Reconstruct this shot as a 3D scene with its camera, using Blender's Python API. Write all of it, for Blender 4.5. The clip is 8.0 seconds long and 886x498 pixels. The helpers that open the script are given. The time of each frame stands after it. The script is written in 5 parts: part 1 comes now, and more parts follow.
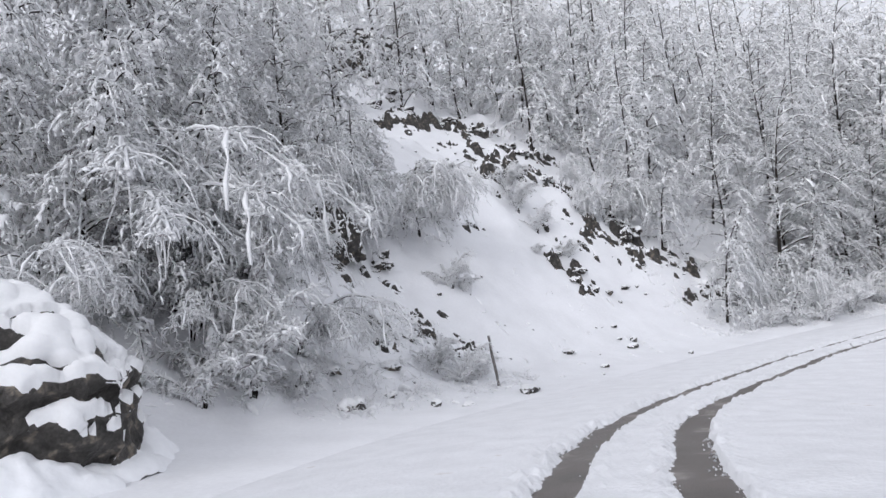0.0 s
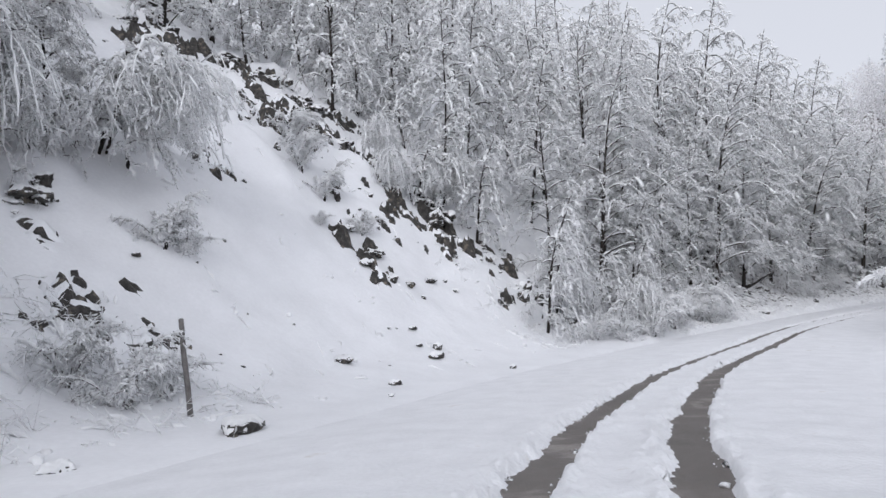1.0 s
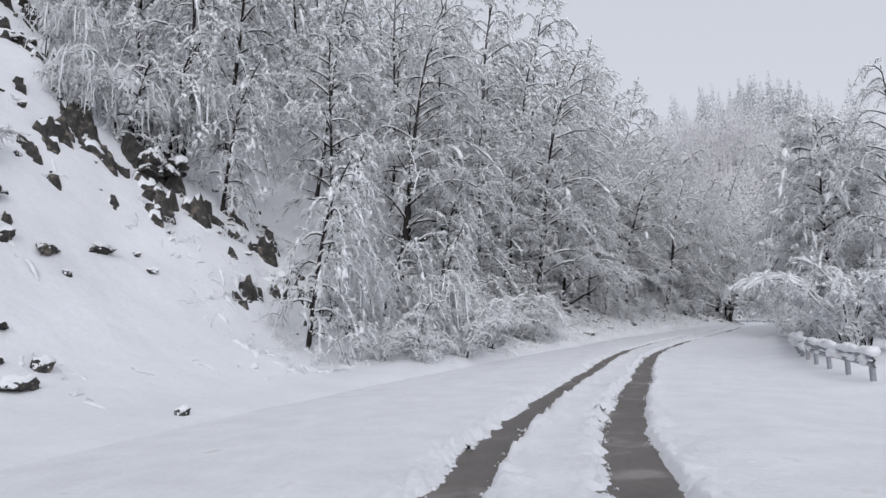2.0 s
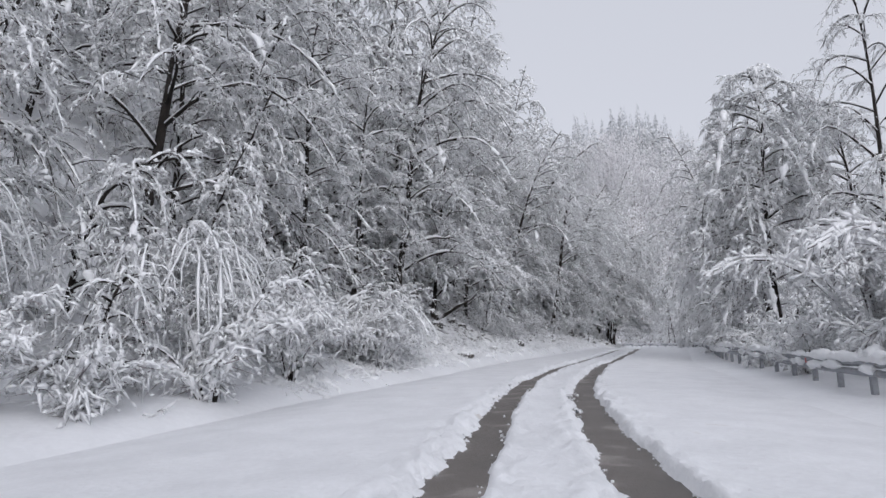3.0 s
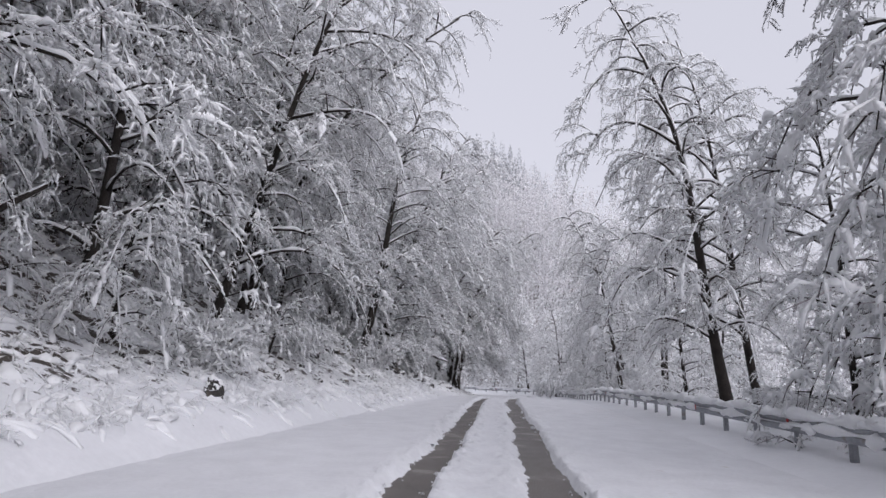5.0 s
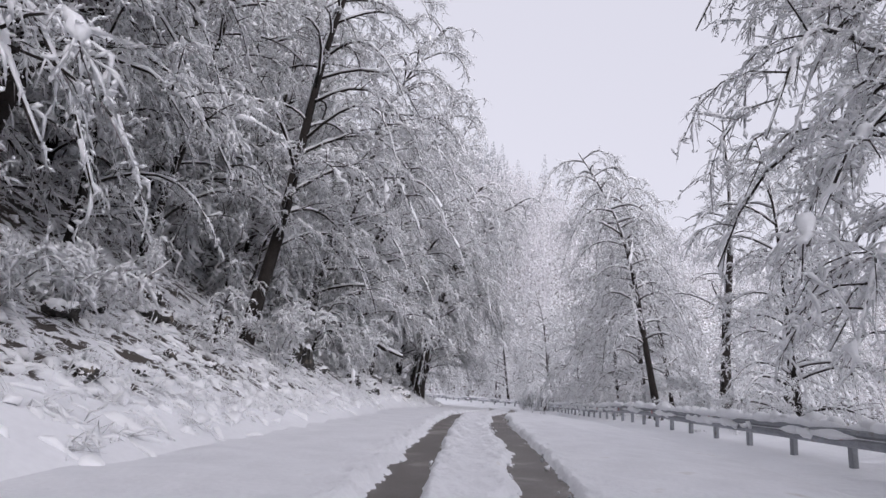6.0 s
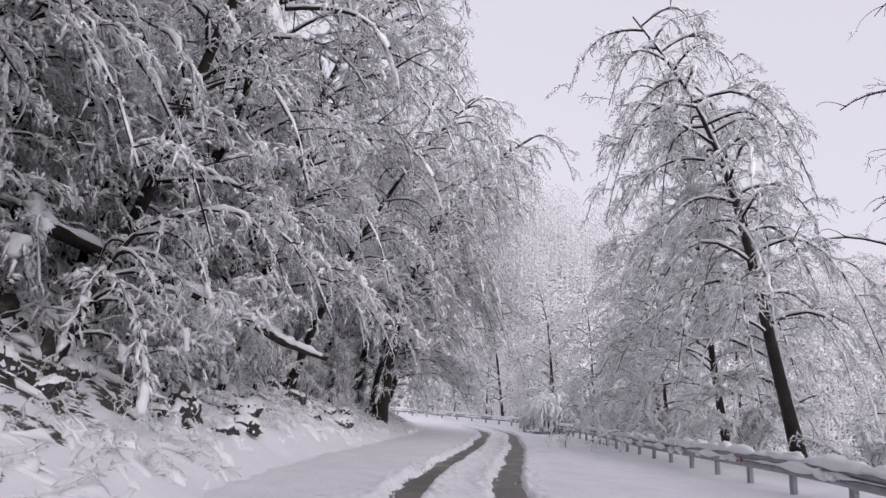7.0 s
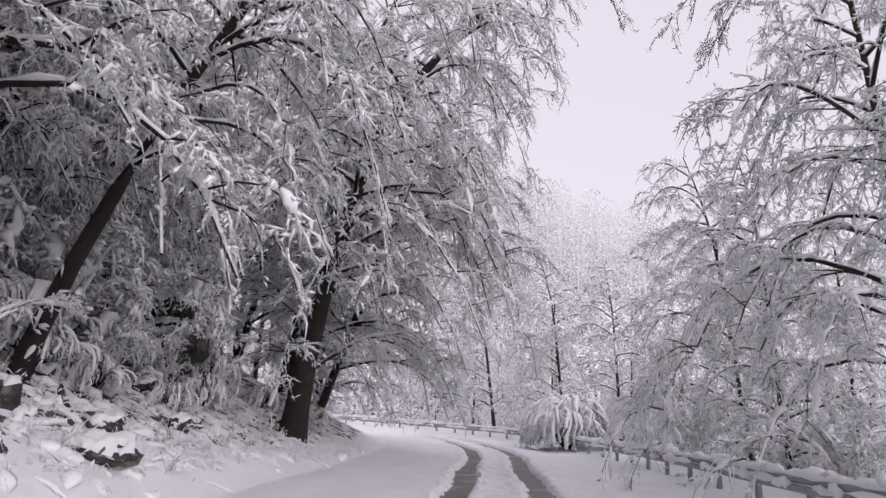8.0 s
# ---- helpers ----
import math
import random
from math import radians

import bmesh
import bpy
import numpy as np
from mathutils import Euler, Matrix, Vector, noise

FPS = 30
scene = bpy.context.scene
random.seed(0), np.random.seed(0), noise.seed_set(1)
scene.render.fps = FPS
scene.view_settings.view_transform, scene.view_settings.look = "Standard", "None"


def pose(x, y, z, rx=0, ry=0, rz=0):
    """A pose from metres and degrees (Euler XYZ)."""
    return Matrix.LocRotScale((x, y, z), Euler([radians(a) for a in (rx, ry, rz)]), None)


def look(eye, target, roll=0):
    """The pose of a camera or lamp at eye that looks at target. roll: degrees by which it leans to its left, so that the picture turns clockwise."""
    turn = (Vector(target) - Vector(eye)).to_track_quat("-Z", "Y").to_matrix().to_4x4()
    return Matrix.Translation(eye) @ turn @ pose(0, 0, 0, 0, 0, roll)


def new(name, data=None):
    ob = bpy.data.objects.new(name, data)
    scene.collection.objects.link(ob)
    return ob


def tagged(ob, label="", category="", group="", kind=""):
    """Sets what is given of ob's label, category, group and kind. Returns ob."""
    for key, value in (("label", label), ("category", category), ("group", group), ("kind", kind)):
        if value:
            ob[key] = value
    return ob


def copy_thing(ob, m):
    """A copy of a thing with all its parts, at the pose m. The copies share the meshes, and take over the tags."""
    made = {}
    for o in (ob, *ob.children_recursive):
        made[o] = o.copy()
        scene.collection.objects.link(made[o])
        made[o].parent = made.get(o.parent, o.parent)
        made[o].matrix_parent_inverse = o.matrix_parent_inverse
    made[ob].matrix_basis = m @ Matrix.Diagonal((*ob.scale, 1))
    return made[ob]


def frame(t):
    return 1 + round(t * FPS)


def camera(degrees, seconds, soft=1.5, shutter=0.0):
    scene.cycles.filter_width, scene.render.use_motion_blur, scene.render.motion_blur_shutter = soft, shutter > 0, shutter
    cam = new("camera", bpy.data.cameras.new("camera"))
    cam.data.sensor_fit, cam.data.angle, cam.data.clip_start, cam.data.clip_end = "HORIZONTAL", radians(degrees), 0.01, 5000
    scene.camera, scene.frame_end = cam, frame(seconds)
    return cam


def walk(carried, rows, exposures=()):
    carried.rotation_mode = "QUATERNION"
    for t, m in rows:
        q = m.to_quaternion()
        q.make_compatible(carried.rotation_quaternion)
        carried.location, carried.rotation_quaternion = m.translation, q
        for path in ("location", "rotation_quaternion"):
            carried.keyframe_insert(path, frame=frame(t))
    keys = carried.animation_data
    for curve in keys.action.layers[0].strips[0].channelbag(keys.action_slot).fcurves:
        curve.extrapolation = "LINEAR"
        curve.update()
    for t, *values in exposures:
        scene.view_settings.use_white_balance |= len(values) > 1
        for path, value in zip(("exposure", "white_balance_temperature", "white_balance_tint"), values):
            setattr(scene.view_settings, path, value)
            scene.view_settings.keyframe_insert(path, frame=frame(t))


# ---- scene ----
cam = camera(70.1, 8.0, soft=1.5)
PATH = [
    (0, (-0.012, -0.074, 1.241), (0.002, 1.917, 1.432), -7.9),
    (0.5, (0.976, 5.549, 0.487), (1.335, 7.509, 0.66), -6.4),
    (1, (2.714, 11.068, -0.096), (3.326, 12.965, 0.073), -4.4),
    (1.5, (5.632, 16.195, -0.67), (6.495, 17.99, -0.486), -2.8),
    (2, (9.713, 21.3, -1.16), (10.841, 22.939, -0.954), -2.0),
    (3.3, (22.043, 32.596, -1.844), (23.517, 33.916, -1.557), -1.3),
    (3.5, (24.043, 34.153, -1.796), (25.555, 35.429, -1.5), -1.0),
    (4, (29.691, 37.94, -1.862), (31.287, 39.101, -1.538), -0.9),
    (4.5, (36.241, 41.515, -1.883), (37.906, 42.565, -1.532), -0.2),
    (6, (55.581, 51.087, -2.325), (57.307, 52.011, -1.921), 3.0),
    (6.5, (61.964, 54.021, -2.087), (63.698, 54.928, -1.672), 3.0),
    (7, (68.307, 56.839, -2.009), (70.045, 57.728, -1.575), 2.8),
    (7.5, (74.343, 59.482, -2.3), (76.084, 60.351, -1.837), 2.7),
    (8, (80.49, 62.067, -2.4), (82.243, 62.912, -1.938), 2.5),
]
walk(cam, [(t, look(eye, target, roll)) for t, eye, target, roll in PATH],
     [(0, 0.02, 6200, 13), (2, -0.24, 6130, 12), (4.6, -0.18, 6180, 17), (5.9, -0.02, 6200, 19), (7, -0.02, 6350, 22), (7.5, -0.12, 6400, 23), (8, 0.08, 6430, 24)])

# ---- world, sun, exposure ----
world = bpy.data.worlds.new("overcast_sky")
scene.world = world
world.use_nodes = True
wn = world.node_tree.nodes
wl = world.node_tree.links
wn.clear()
w_out = wn.new("ShaderNodeOutputWorld")
w_bg = wn.new("ShaderNodeBackground")
w_sky = wn.new("ShaderNodeTexSky")
w_sky.sky_type = "NISHITA"
w_sky.sun_disc = False
w_sky.sun_elevation = radians(17)
w_sky.sun_rotation = radians(217)
w_hsv = wn.new("ShaderNodeHueSaturation")
w_hsv.inputs["Saturation"].default_value = 0.10
w_mix = wn.new("ShaderNodeMixRGB")
w_mix.inputs["Fac"].default_value = 0.80
w_mix.inputs["Color2"].default_value = (7.6, 7.75, 8.1, 1)
wl.new(w_sky.outputs["Color"], w_hsv.inputs["Color"])
wl.new(w_hsv.outputs["Color"], w_mix.inputs["Color1"])
wl.new(w_mix.outputs["Color"], w_bg.inputs["Color"])
wl.new(w_bg.outputs["Background"], w_out.inputs["Surface"])
w_bg.inputs["Strength"].default_value = 0.11

sun_data = bpy.data.lights.new("sun", "SUN")
sun_data.energy = 3.3
sun_data.angle = radians(55)
sun_data.color = (1.0, 0.98, 0.95)
sun = new("sun", sun_data)
sun.matrix_world = look((0, 0, 29), (56, 74, 0))

# ---- materials ----
def mat(name, base, rough=0.7, spread=0.15, scale=3.0, fine=25.0, bump=0.3, bump_scale=18.0, second=None, second_at=0.55, island=0.0, spec=0.3):
    """A surface with variation at two scales; second: another colour that comes through in stains."""
    m = bpy.data.materials.new(name)
    m.use_nodes = True
    n, l = m.node_tree.nodes, m.node_tree.links
    p = n["Principled BSDF"]
    p.inputs["Roughness"].default_value = rough
    p.inputs["Specular IOR Level"].default_value = spec
    geo = n.new("ShaderNodeNewGeometry")
    big = n.new("ShaderNodeTexNoise")
    big.inputs["Scale"].default_value = scale
    big.inputs["Detail"].default_value = 5
    small = n.new("ShaderNodeTexNoise")
    small.inputs["Scale"].default_value = fine
    small.inputs["Detail"].default_value = 4
    l.new(geo.outputs["Position"], big.inputs["Vector"])
    l.new(geo.outputs["Position"], small.inputs["Vector"])
    ramp = n.new("ShaderNodeMapRange")
    ramp.inputs["From Min"].default_value = 0.3
    ramp.inputs["From Max"].default_value = 0.7
    ramp.inputs["To Min"].default_value = 1 - spread
    ramp.inputs["To Max"].default_value = 1 + spread
    l.new(big.outputs["Fac"], ramp.inputs["Value"])
    ramp2 = n.new("ShaderNodeMapRange")
    ramp2.inputs["From Min"].default_value = 0.3
    ramp2.inputs["From Max"].default_value = 0.7
    ramp2.inputs["To Min"].default_value = 1 - spread * 0.6
    ramp2.inputs["To Max"].default_value = 1 + spread * 0.6
    l.new(small.outputs["Fac"], ramp2.inputs["Value"])
    mul = n.new("ShaderNodeMath")
    mul.operation = "MULTIPLY"
    l.new(ramp.outputs["Result"], mul.inputs[0])
    l.new(ramp2.outputs["Result"], mul.inputs[1])
    value = mul.outputs[0]
    if island:
        ri = n.new("ShaderNodeMapRange")
        ri.inputs["To Min"].default_value = 1 - island
        ri.inputs["To Max"].default_value = 1 + island
        l.new(geo.outputs["Random Per Island"], ri.inputs["Value"])
        mul2 = n.new("ShaderNodeMath")
        mul2.operation = "MULTIPLY"
        l.new(value, mul2.inputs[0])
        l.new(ri.outputs["Result"], mul2.inputs[1])
        value = mul2.outputs[0]
    col = n.new("ShaderNodeMixRGB")
    col.blend_type = "MULTIPLY"
    col.inputs["Fac"].default_value = 1
    if second:
        st = n.new("ShaderNodeMapRange")
        st.inputs["From Min"].default_value = second_at
        st.inputs["From Max"].default_value = second_at + 0.08
        l.new(big.outputs["Fac"], st.inputs["Value"])
        two = n.new("ShaderNodeMixRGB")
        two.inputs["Color1"].default_value = (*base, 1)
        two.inputs["Color2"].default_value = (*second, 1)
        l.new(st.outputs["Result"], two.inputs["Fac"])
        l.new(two.outputs["Color"], col.inputs["Color1"])
    else:
        col.inputs["Color1"].default_value = (*base, 1)
    l.new(value, col.inputs["Color2"])
    l.new(col.outputs["Color"], p.inputs["Base Color"])
    b = n.new("ShaderNodeBump")
    b.inputs["Strength"].default_value = bump
    b.inputs["Distance"].default_value = 0.05
    bn = n.new("ShaderNodeTexNoise")
    bn.inputs["Scale"].default_value = bump_scale
    bn.inputs["Detail"].default_value = 6
    l.new(geo.outputs["Position"], bn.inputs["Vector"])
    l.new(bn.outputs["Fac"], b.inputs["Height"])
    l.new(b.outputs["Normal"], p.inputs["Normal"])
    return m


SNOW = mat("fresh_snow", (0.90, 0.91, 0.93), 0.75, 0.03, 0.6, 9.0, 0.35, 6.0, spec=0.2)
SNOW_ROAD = mat("driven_snow", (0.82, 0.825, 0.845), 0.65, 0.05, 1.5, 14.0, 0.5, 14.0, second=(0.66, 0.64, 0.62), second_at=0.68, spec=0.25)
SNOW_LOAD = mat("snow_on_branches", (0.955, 0.96, 0.97), 0.8, 0.05, 2.0, 12.0, 0.2, 25.0, island=0.06, spec=0.2)
HILLSIDE = mat("snow_over_leaf_litter", (0.85, 0.855, 0.875), 0.75, 0.04, 0.6, 9.0, 0.45, 1.6, spec=0.2)
HILLSIDE.node_tree.nodes["Bump"].inputs["Distance"].default_value = 0.13


def let_through(m, earth):
    """Dark leaf litter that shows where the snow is thin, under the trees of the bank; spread further to paint in the
    boughs' shade.
    """
    n, l = m.node_tree.nodes, m.node_tree.links
    p = n["Principled BSDF"]
    was = p.inputs["Base Color"].links[0].from_socket
    at = n.new("ShaderNodeAttribute")
    at.attribute_name = "bare"
    geo = n.new("ShaderNodeNewGeometry")
    tex = n.new("ShaderNodeTexNoise")
    tex.inputs["Scale"].default_value = 1.7
    tex.inputs["Detail"].default_value = 8
    tex.inputs["Roughness"].default_value = 0.68
    l.new(geo.outputs["Position"], tex.inputs["Vector"])
    add = n.new("ShaderNodeMath")
    add.operation = "MULTIPLY_ADD"
    l.new(at.outputs["Fac"], add.inputs[0])
    add.inputs[1].default_value = 0.275
    l.new(tex.outputs["Fac"], add.inputs[2])
    cut = n.new("ShaderNodeMapRange")
    cut.inputs["From Min"].default_value = 0.755
    cut.inputs["From Max"].default_value = 0.80
    l.new(add.outputs[0], cut.inputs["Value"])
    mix = n.new("ShaderNodeMixRGB")
    mix.inputs["Color2"].default_value = (*earth, 1)
    l.new(cut.outputs["Result"], mix.inputs["Fac"])
    l.new(was, mix.inputs["Color1"])
    l.new(mix.outputs["Color"], p.inputs["Base Color"])


let_through(HILLSIDE, (0.085, 0.072, 0.064))
BARK = mat("dark_wet_bark", (0.034, 0.028, 0.025), 0.85, 0.35, 2.5, 30.0, 0.8, 40.0)
TWIG = mat("frosted_twigs", (0.34, 0.31, 0.315), 0.85, 0.3, 1.0, 12.0, 0.2, 40.0, island=0.5)
ROCK = mat("dark_wet_rock", (0.055, 0.051, 0.047), 0.6, 0.5, 3.6, 17.0, 1.0, 9.0, second=(0.125, 0.108, 0.088), second_at=0.57)
ASPHALT = mat("wet_asphalt_with_slush", (0.15, 0.132, 0.12), 0.45, 0.22, 1.2, 20.0, 0.4, 45.0, second=(0.24, 0.215, 0.20), second_at=0.57)
STEEL = mat("galvanised_steel", (0.30, 0.31, 0.33), 0.5, 0.2, 4.0, 40.0, 0.15, 30.0, second=(0.20, 0.19, 0.18), second_at=0.6)
POST_WOOD = mat("weathered_post", (0.17, 0.16, 0.155), 0.8, 0.25, 5.0, 40.0, 0.5, 50.0)
# far crowns: frost and distance haze mixed into one pale base colour
FROST_HAZE = mat("frosted_far_crowns", (0.80, 0.79, 0.81), 0.9, 0.06, 0.3, 3.0, 0.1, 10.0, island=0.08)
# fir needles lightened beyond their frost, the haze put into the colour
FIR = mat("frosted_fir_needles", (0.46, 0.475, 0.50), 0.9, 0.2, 0.3, 3.0, 0.1, 10.0, island=0.15)
RED = mat("red_reflector", (0.45, 0.03, 0.03), 0.35, 0.1)

def glow_through(m, share):
    """Loose snow lets part of the light pass."""
    n, l = m.node_tree.nodes, m.node_tree.links
    out, p = n["Material Output"], n["Principled BSDF"]
    t = n.new("ShaderNodeBsdfTranslucent")
    t.inputs["Color"].default_value = (0.93, 0.935, 0.95, 1)
    mix = n.new("ShaderNodeMixShader")
    mix.inputs["Fac"].default_value = share
    l.new(p.outputs["BSDF"], mix.inputs[1])
    l.new(t.outputs["BSDF"], mix.inputs[2])
    l.new(mix.outputs["Shader"], out.inputs["Surface"])


glow_through(SNOW_LOAD, 0.10)
glow_through(FROST_HAZE, 0.10)

# ---- mesh helpers ----
def raw_mesh(name, verts, tris, material, smooth=True):
    verts = np.asarray(verts, np.float32)
    tris = np.asarray(tris, np.int32)
    me = bpy.data.meshes.new(name)
    me.vertices.add(len(verts))
    me.vertices.foreach_set("co", verts.ravel())
    me.loops.add(tris.size)
    me.loops.foreach_set("vertex_index", tris.ravel())
    me.polygons.add(len(tris))
    me.polygons.foreach_set("loop_start", np.arange(0, tris.size, 3, dtype=np.int32))
    me.polygons.foreach_set("use_smooth", np.full(len(tris), smooth))
    me.update(calc_edges=True)
    me.validate()
    me.materials.append(material)
    return me


def mesh_part(name, mesh, parent=None, label=""):
    ob = new(name, mesh)
    if parent is not None:
        ob.parent = parent
    if label:
        tagged(ob, label)
    return ob


class Heap:
    """Vertices and triangles gathered into one mesh."""

    def __init__(self):
        self.v, self.t, self.n = [], [], 0

    def add(self, verts, tris):
        self.v.append(np.asarray(verts, float))
        self.t.append(np.asarray(tris, int) + self.n)
        self.n += len(verts)

    def mesh(self, name, material, smooth=True):
        return raw_mesh(name, np.concatenate(self.v), np.concatenate(self.t), material, smooth)

    def tube(self, line, radii, sides=5, lift=0.0, squash=1.0):
        """A closed tapering tube along a line; lift raises it by that share of its radius."""
        line, radii = np.asarray(line, float), np.asarray(radii, float)
        k = len(line)
        along = np.gradient(line, axis=0)
        along /= np.linalg.norm(along, axis=1, keepdims=True) + 1e-9
        ref = np.where(np.abs(along[:, 2:3]) > 0.92, [[1.0, 0, 0]], [[0, 0, 1.0]])
        side = np.cross(along, ref)
        side /= np.linalg.norm(side, axis=1, keepdims=True) + 1e-9
        up = np.cross(side, along)
        ang = np.arange(sides) * 2 * math.pi / sides
        ring = side[:, None] * np.cos(ang)[None, :, None] + up[:, None] * np.sin(ang)[None, :, None] * squash
        v = line[:, None] + ring * radii[:, None, None]
        v[..., 2] += (lift * radii)[:, None]
        v = v.reshape(-1, 3)
        a = (np.arange(k - 1)[:, None] * sides + np.arange(sides)).ravel()
        b = (np.arange(k - 1)[:, None] * sides + (np.arange(sides) + 1) % sides).ravel()
        tris = [np.stack([a, b, b + sides], 1), np.stack([a, b + sides, a + sides], 1)]
        caps = np.stack([np.zeros(sides - 2, int), np.arange(2, sides), np.arange(1, sides - 1)], 1)
        tris += [caps, caps[:, ::-1] + (k - 1) * sides]
        self.add(v, np.concatenate(tris))

    def spindles(self, start, end, radius, sides=3, rng=None, bulge=0.5, mid=None):
        """Many thin bodies, each pointed at both ends and thickest between; mid: where they bend."""
        start, end, radius = (np.asarray(a, float) for a in (start, end, radius))
        m = len(start)
        along = end - start
        ln = np.linalg.norm(along, axis=1, keepdims=True) + 1e-9
        along = along / ln
        ref = np.where(np.abs(along[:, 2:3]) > 0.9, [[1.0, 0, 0]], [[0, 0, 1.0]])
        s = np.cross(along, ref)
        s /= np.linalg.norm(s, axis=1, keepdims=True) + 1e-9
        u = np.cross(s, along)
        ang = np.arange(sides) * 2 * math.pi / sides + rng.uniform(0, 6.28, (m, 1))
        if mid is None:
            mid = start + (end - start) * bulge
        ring = mid[:, None] + (s[:, None] * np.cos(ang)[..., None] + u[:, None] * np.sin(ang)[..., None]) * radius[:, None, None]
        v = np.concatenate([start[:, None], end[:, None], ring], 1)
        w = sides + 2
        i = np.arange(sides)
        j = (i + 1) % sides
        one = np.concatenate([np.stack([np.zeros(sides, int), j + 2, i + 2], 1), np.stack([np.ones(sides, int), i + 2, j + 2], 1)])
        t = (np.arange(m)[:, None, None] * w + one[None]).reshape(-1, 3)
        self.add(v.reshape(-1, 3), t)


def sausages(heap, start, end, radius, rng):
    """Many lumpy rolls of snow, blunt at both ends."""
    m = len(start)
    along = unit(end - start)
    ref = np.where(np.abs(along[:, 2:3]) > 0.9, [[1.0, 0, 0]], [[0, 0, 1.0]])
    a = unit(np.cross(along, ref))
    b = np.cross(a, along)
    rings = []
    long = np.linalg.norm(end - start, axis=1)
    arc = rng.normal(0, 0.07, (m, 3)) + np.array([0, 0, 0.12])
    for f, k, bow in ((rng.uniform(0.02, 0.1, (m, 1)), rng.uniform(0.7, 1.15, m), 0.1), (rng.uniform(0.4, 0.6, (m, 1)), rng.uniform(0.65, 1.3, m), 1.0), (rng.uniform(0.88, 0.98, (m, 1)), rng.uniform(0.5, 1.05, m), 0.1)):
        ang = np.arange(3) * 2 * math.pi / 3 + rng.uniform(0, 6.28, (m, 1))
        mid = start + (end - start) * f + arc * (long * bow)[:, None]
        rings.append(mid[:, None] + (a[:, None] * np.cos(ang)[..., None] + b[:, None] * np.sin(ang)[..., None]) * (np.asarray(radius) * k)[:, None, None])
    v = np.concatenate([start[:, None], end[:, None]] + rings, 1).reshape(-1, 3)
    one = []
    for i in range(3):
        j = (i + 1) % 3
        one += [(0, 2 + j, 2 + i), (2 + i, 2 + j, 5 + j), (2 + i, 5 + j, 5 + i), (5 + i, 5 + j, 8 + j), (5 + i, 8 + j, 8 + i), (1, 8 + i, 8 + j)]
    heap.add(v, (np.arange(m)[:, None, None] * 11 + np.array(one)[None]).reshape(-1, 3))


def cones(heap, start, end, radius, rng):
    """Many thin three-sided points."""
    along = unit(end - start)
    ref = np.where(np.abs(along[:, 2:3]) > 0.9, [[1.0, 0, 0]], [[0, 0, 1.0]])
    a = unit(np.cross(along, ref))
    b = np.cross(a, along)
    ang = np.arange(3) * 2 * math.pi / 3 + rng.uniform(0, 6.28, (len(start), 1))
    ring = start[:, None] + (a[:, None] * np.cos(ang)[..., None] + b[:, None] * np.sin(ang)[..., None]) * np.asarray(radius)[:, None, None]
    v = np.concatenate([ring, end[:, None]], 1).reshape(-1, 3)
    one = np.array([(0, 1, 3), (1, 2, 3), (2, 0, 3)])
    heap.add(v, (np.arange(len(start))[:, None, None] * 4 + one[None]).reshape(-1, 3))


def paws(heap, lines, radius, rng, sides=5):
    """Many ragged rolls of snow that hang along branches; lines: (count, points, 3)."""
    m, k = lines.shape[:2]
    along = unit(np.gradient(lines, axis=1))
    flat = lines[:, -1] - lines[:, 0]
    side = unit(np.stack([-flat[:, 1], flat[:, 0], 0 * flat[:, 0]], 1))[:, None] * np.ones((1, k, 1))
    up = unit(np.cross(side, along))
    up *= np.where(up[..., 2:] < 0, -1.0, 1.0)
    shape = np.interp(np.linspace(0, 1, k), [0, 0.15, 0.6, 0.85, 1], [0.6, 0.95, 1.0, 0.9, 0.6])
    r = np.asarray(radius)[:, None] * shape * rng.uniform(0.45, 1.35, (m, k))
    ang = np.arange(sides) * 2 * math.pi / sides + rng.uniform(0, 6.28, (m, 1, 1))
    wob = rng.uniform(0.6, 1.3, (m, k, sides))
    ring = (side[:, :, None] * (np.cos(ang) * 1.25 * wob)[..., None] + up[:, :, None] * (np.sin(ang) * 0.8 * wob)[..., None]) * r[..., None, None]
    v = lines[:, :, None] + ring + (up * 0.45 * r[..., None])[:, :, None]
    tips = np.stack([lines[:, 0], lines[:, -1] + along[:, -1] * r[:, -1:] * 0.8], 1)
    v = np.concatenate([v.reshape(m, k * sides, 3), tips], 1)
    one = []
    for a in range(sides):
        b = (a + 1) % sides
        for j in range(k - 1):
            one += [(j * sides + a, j * sides + b, (j + 1) * sides + b), (j * sides + a, (j + 1) * sides + b, (j + 1) * sides + a)]
        one += [(k * sides, b, a), (k * sides + 1, (k - 1) * sides + a, (k - 1) * sides + b)]
    heap.add(v.reshape(-1, 3), (np.arange(m)[:, None, None] * (k * sides + 2) + np.array(one)[None]).reshape(-1, 3))


def unit(v):
    v = np.asarray(v, float)
    return v / (np.linalg.norm(v, axis=-1, keepdims=True) + 1e-9)


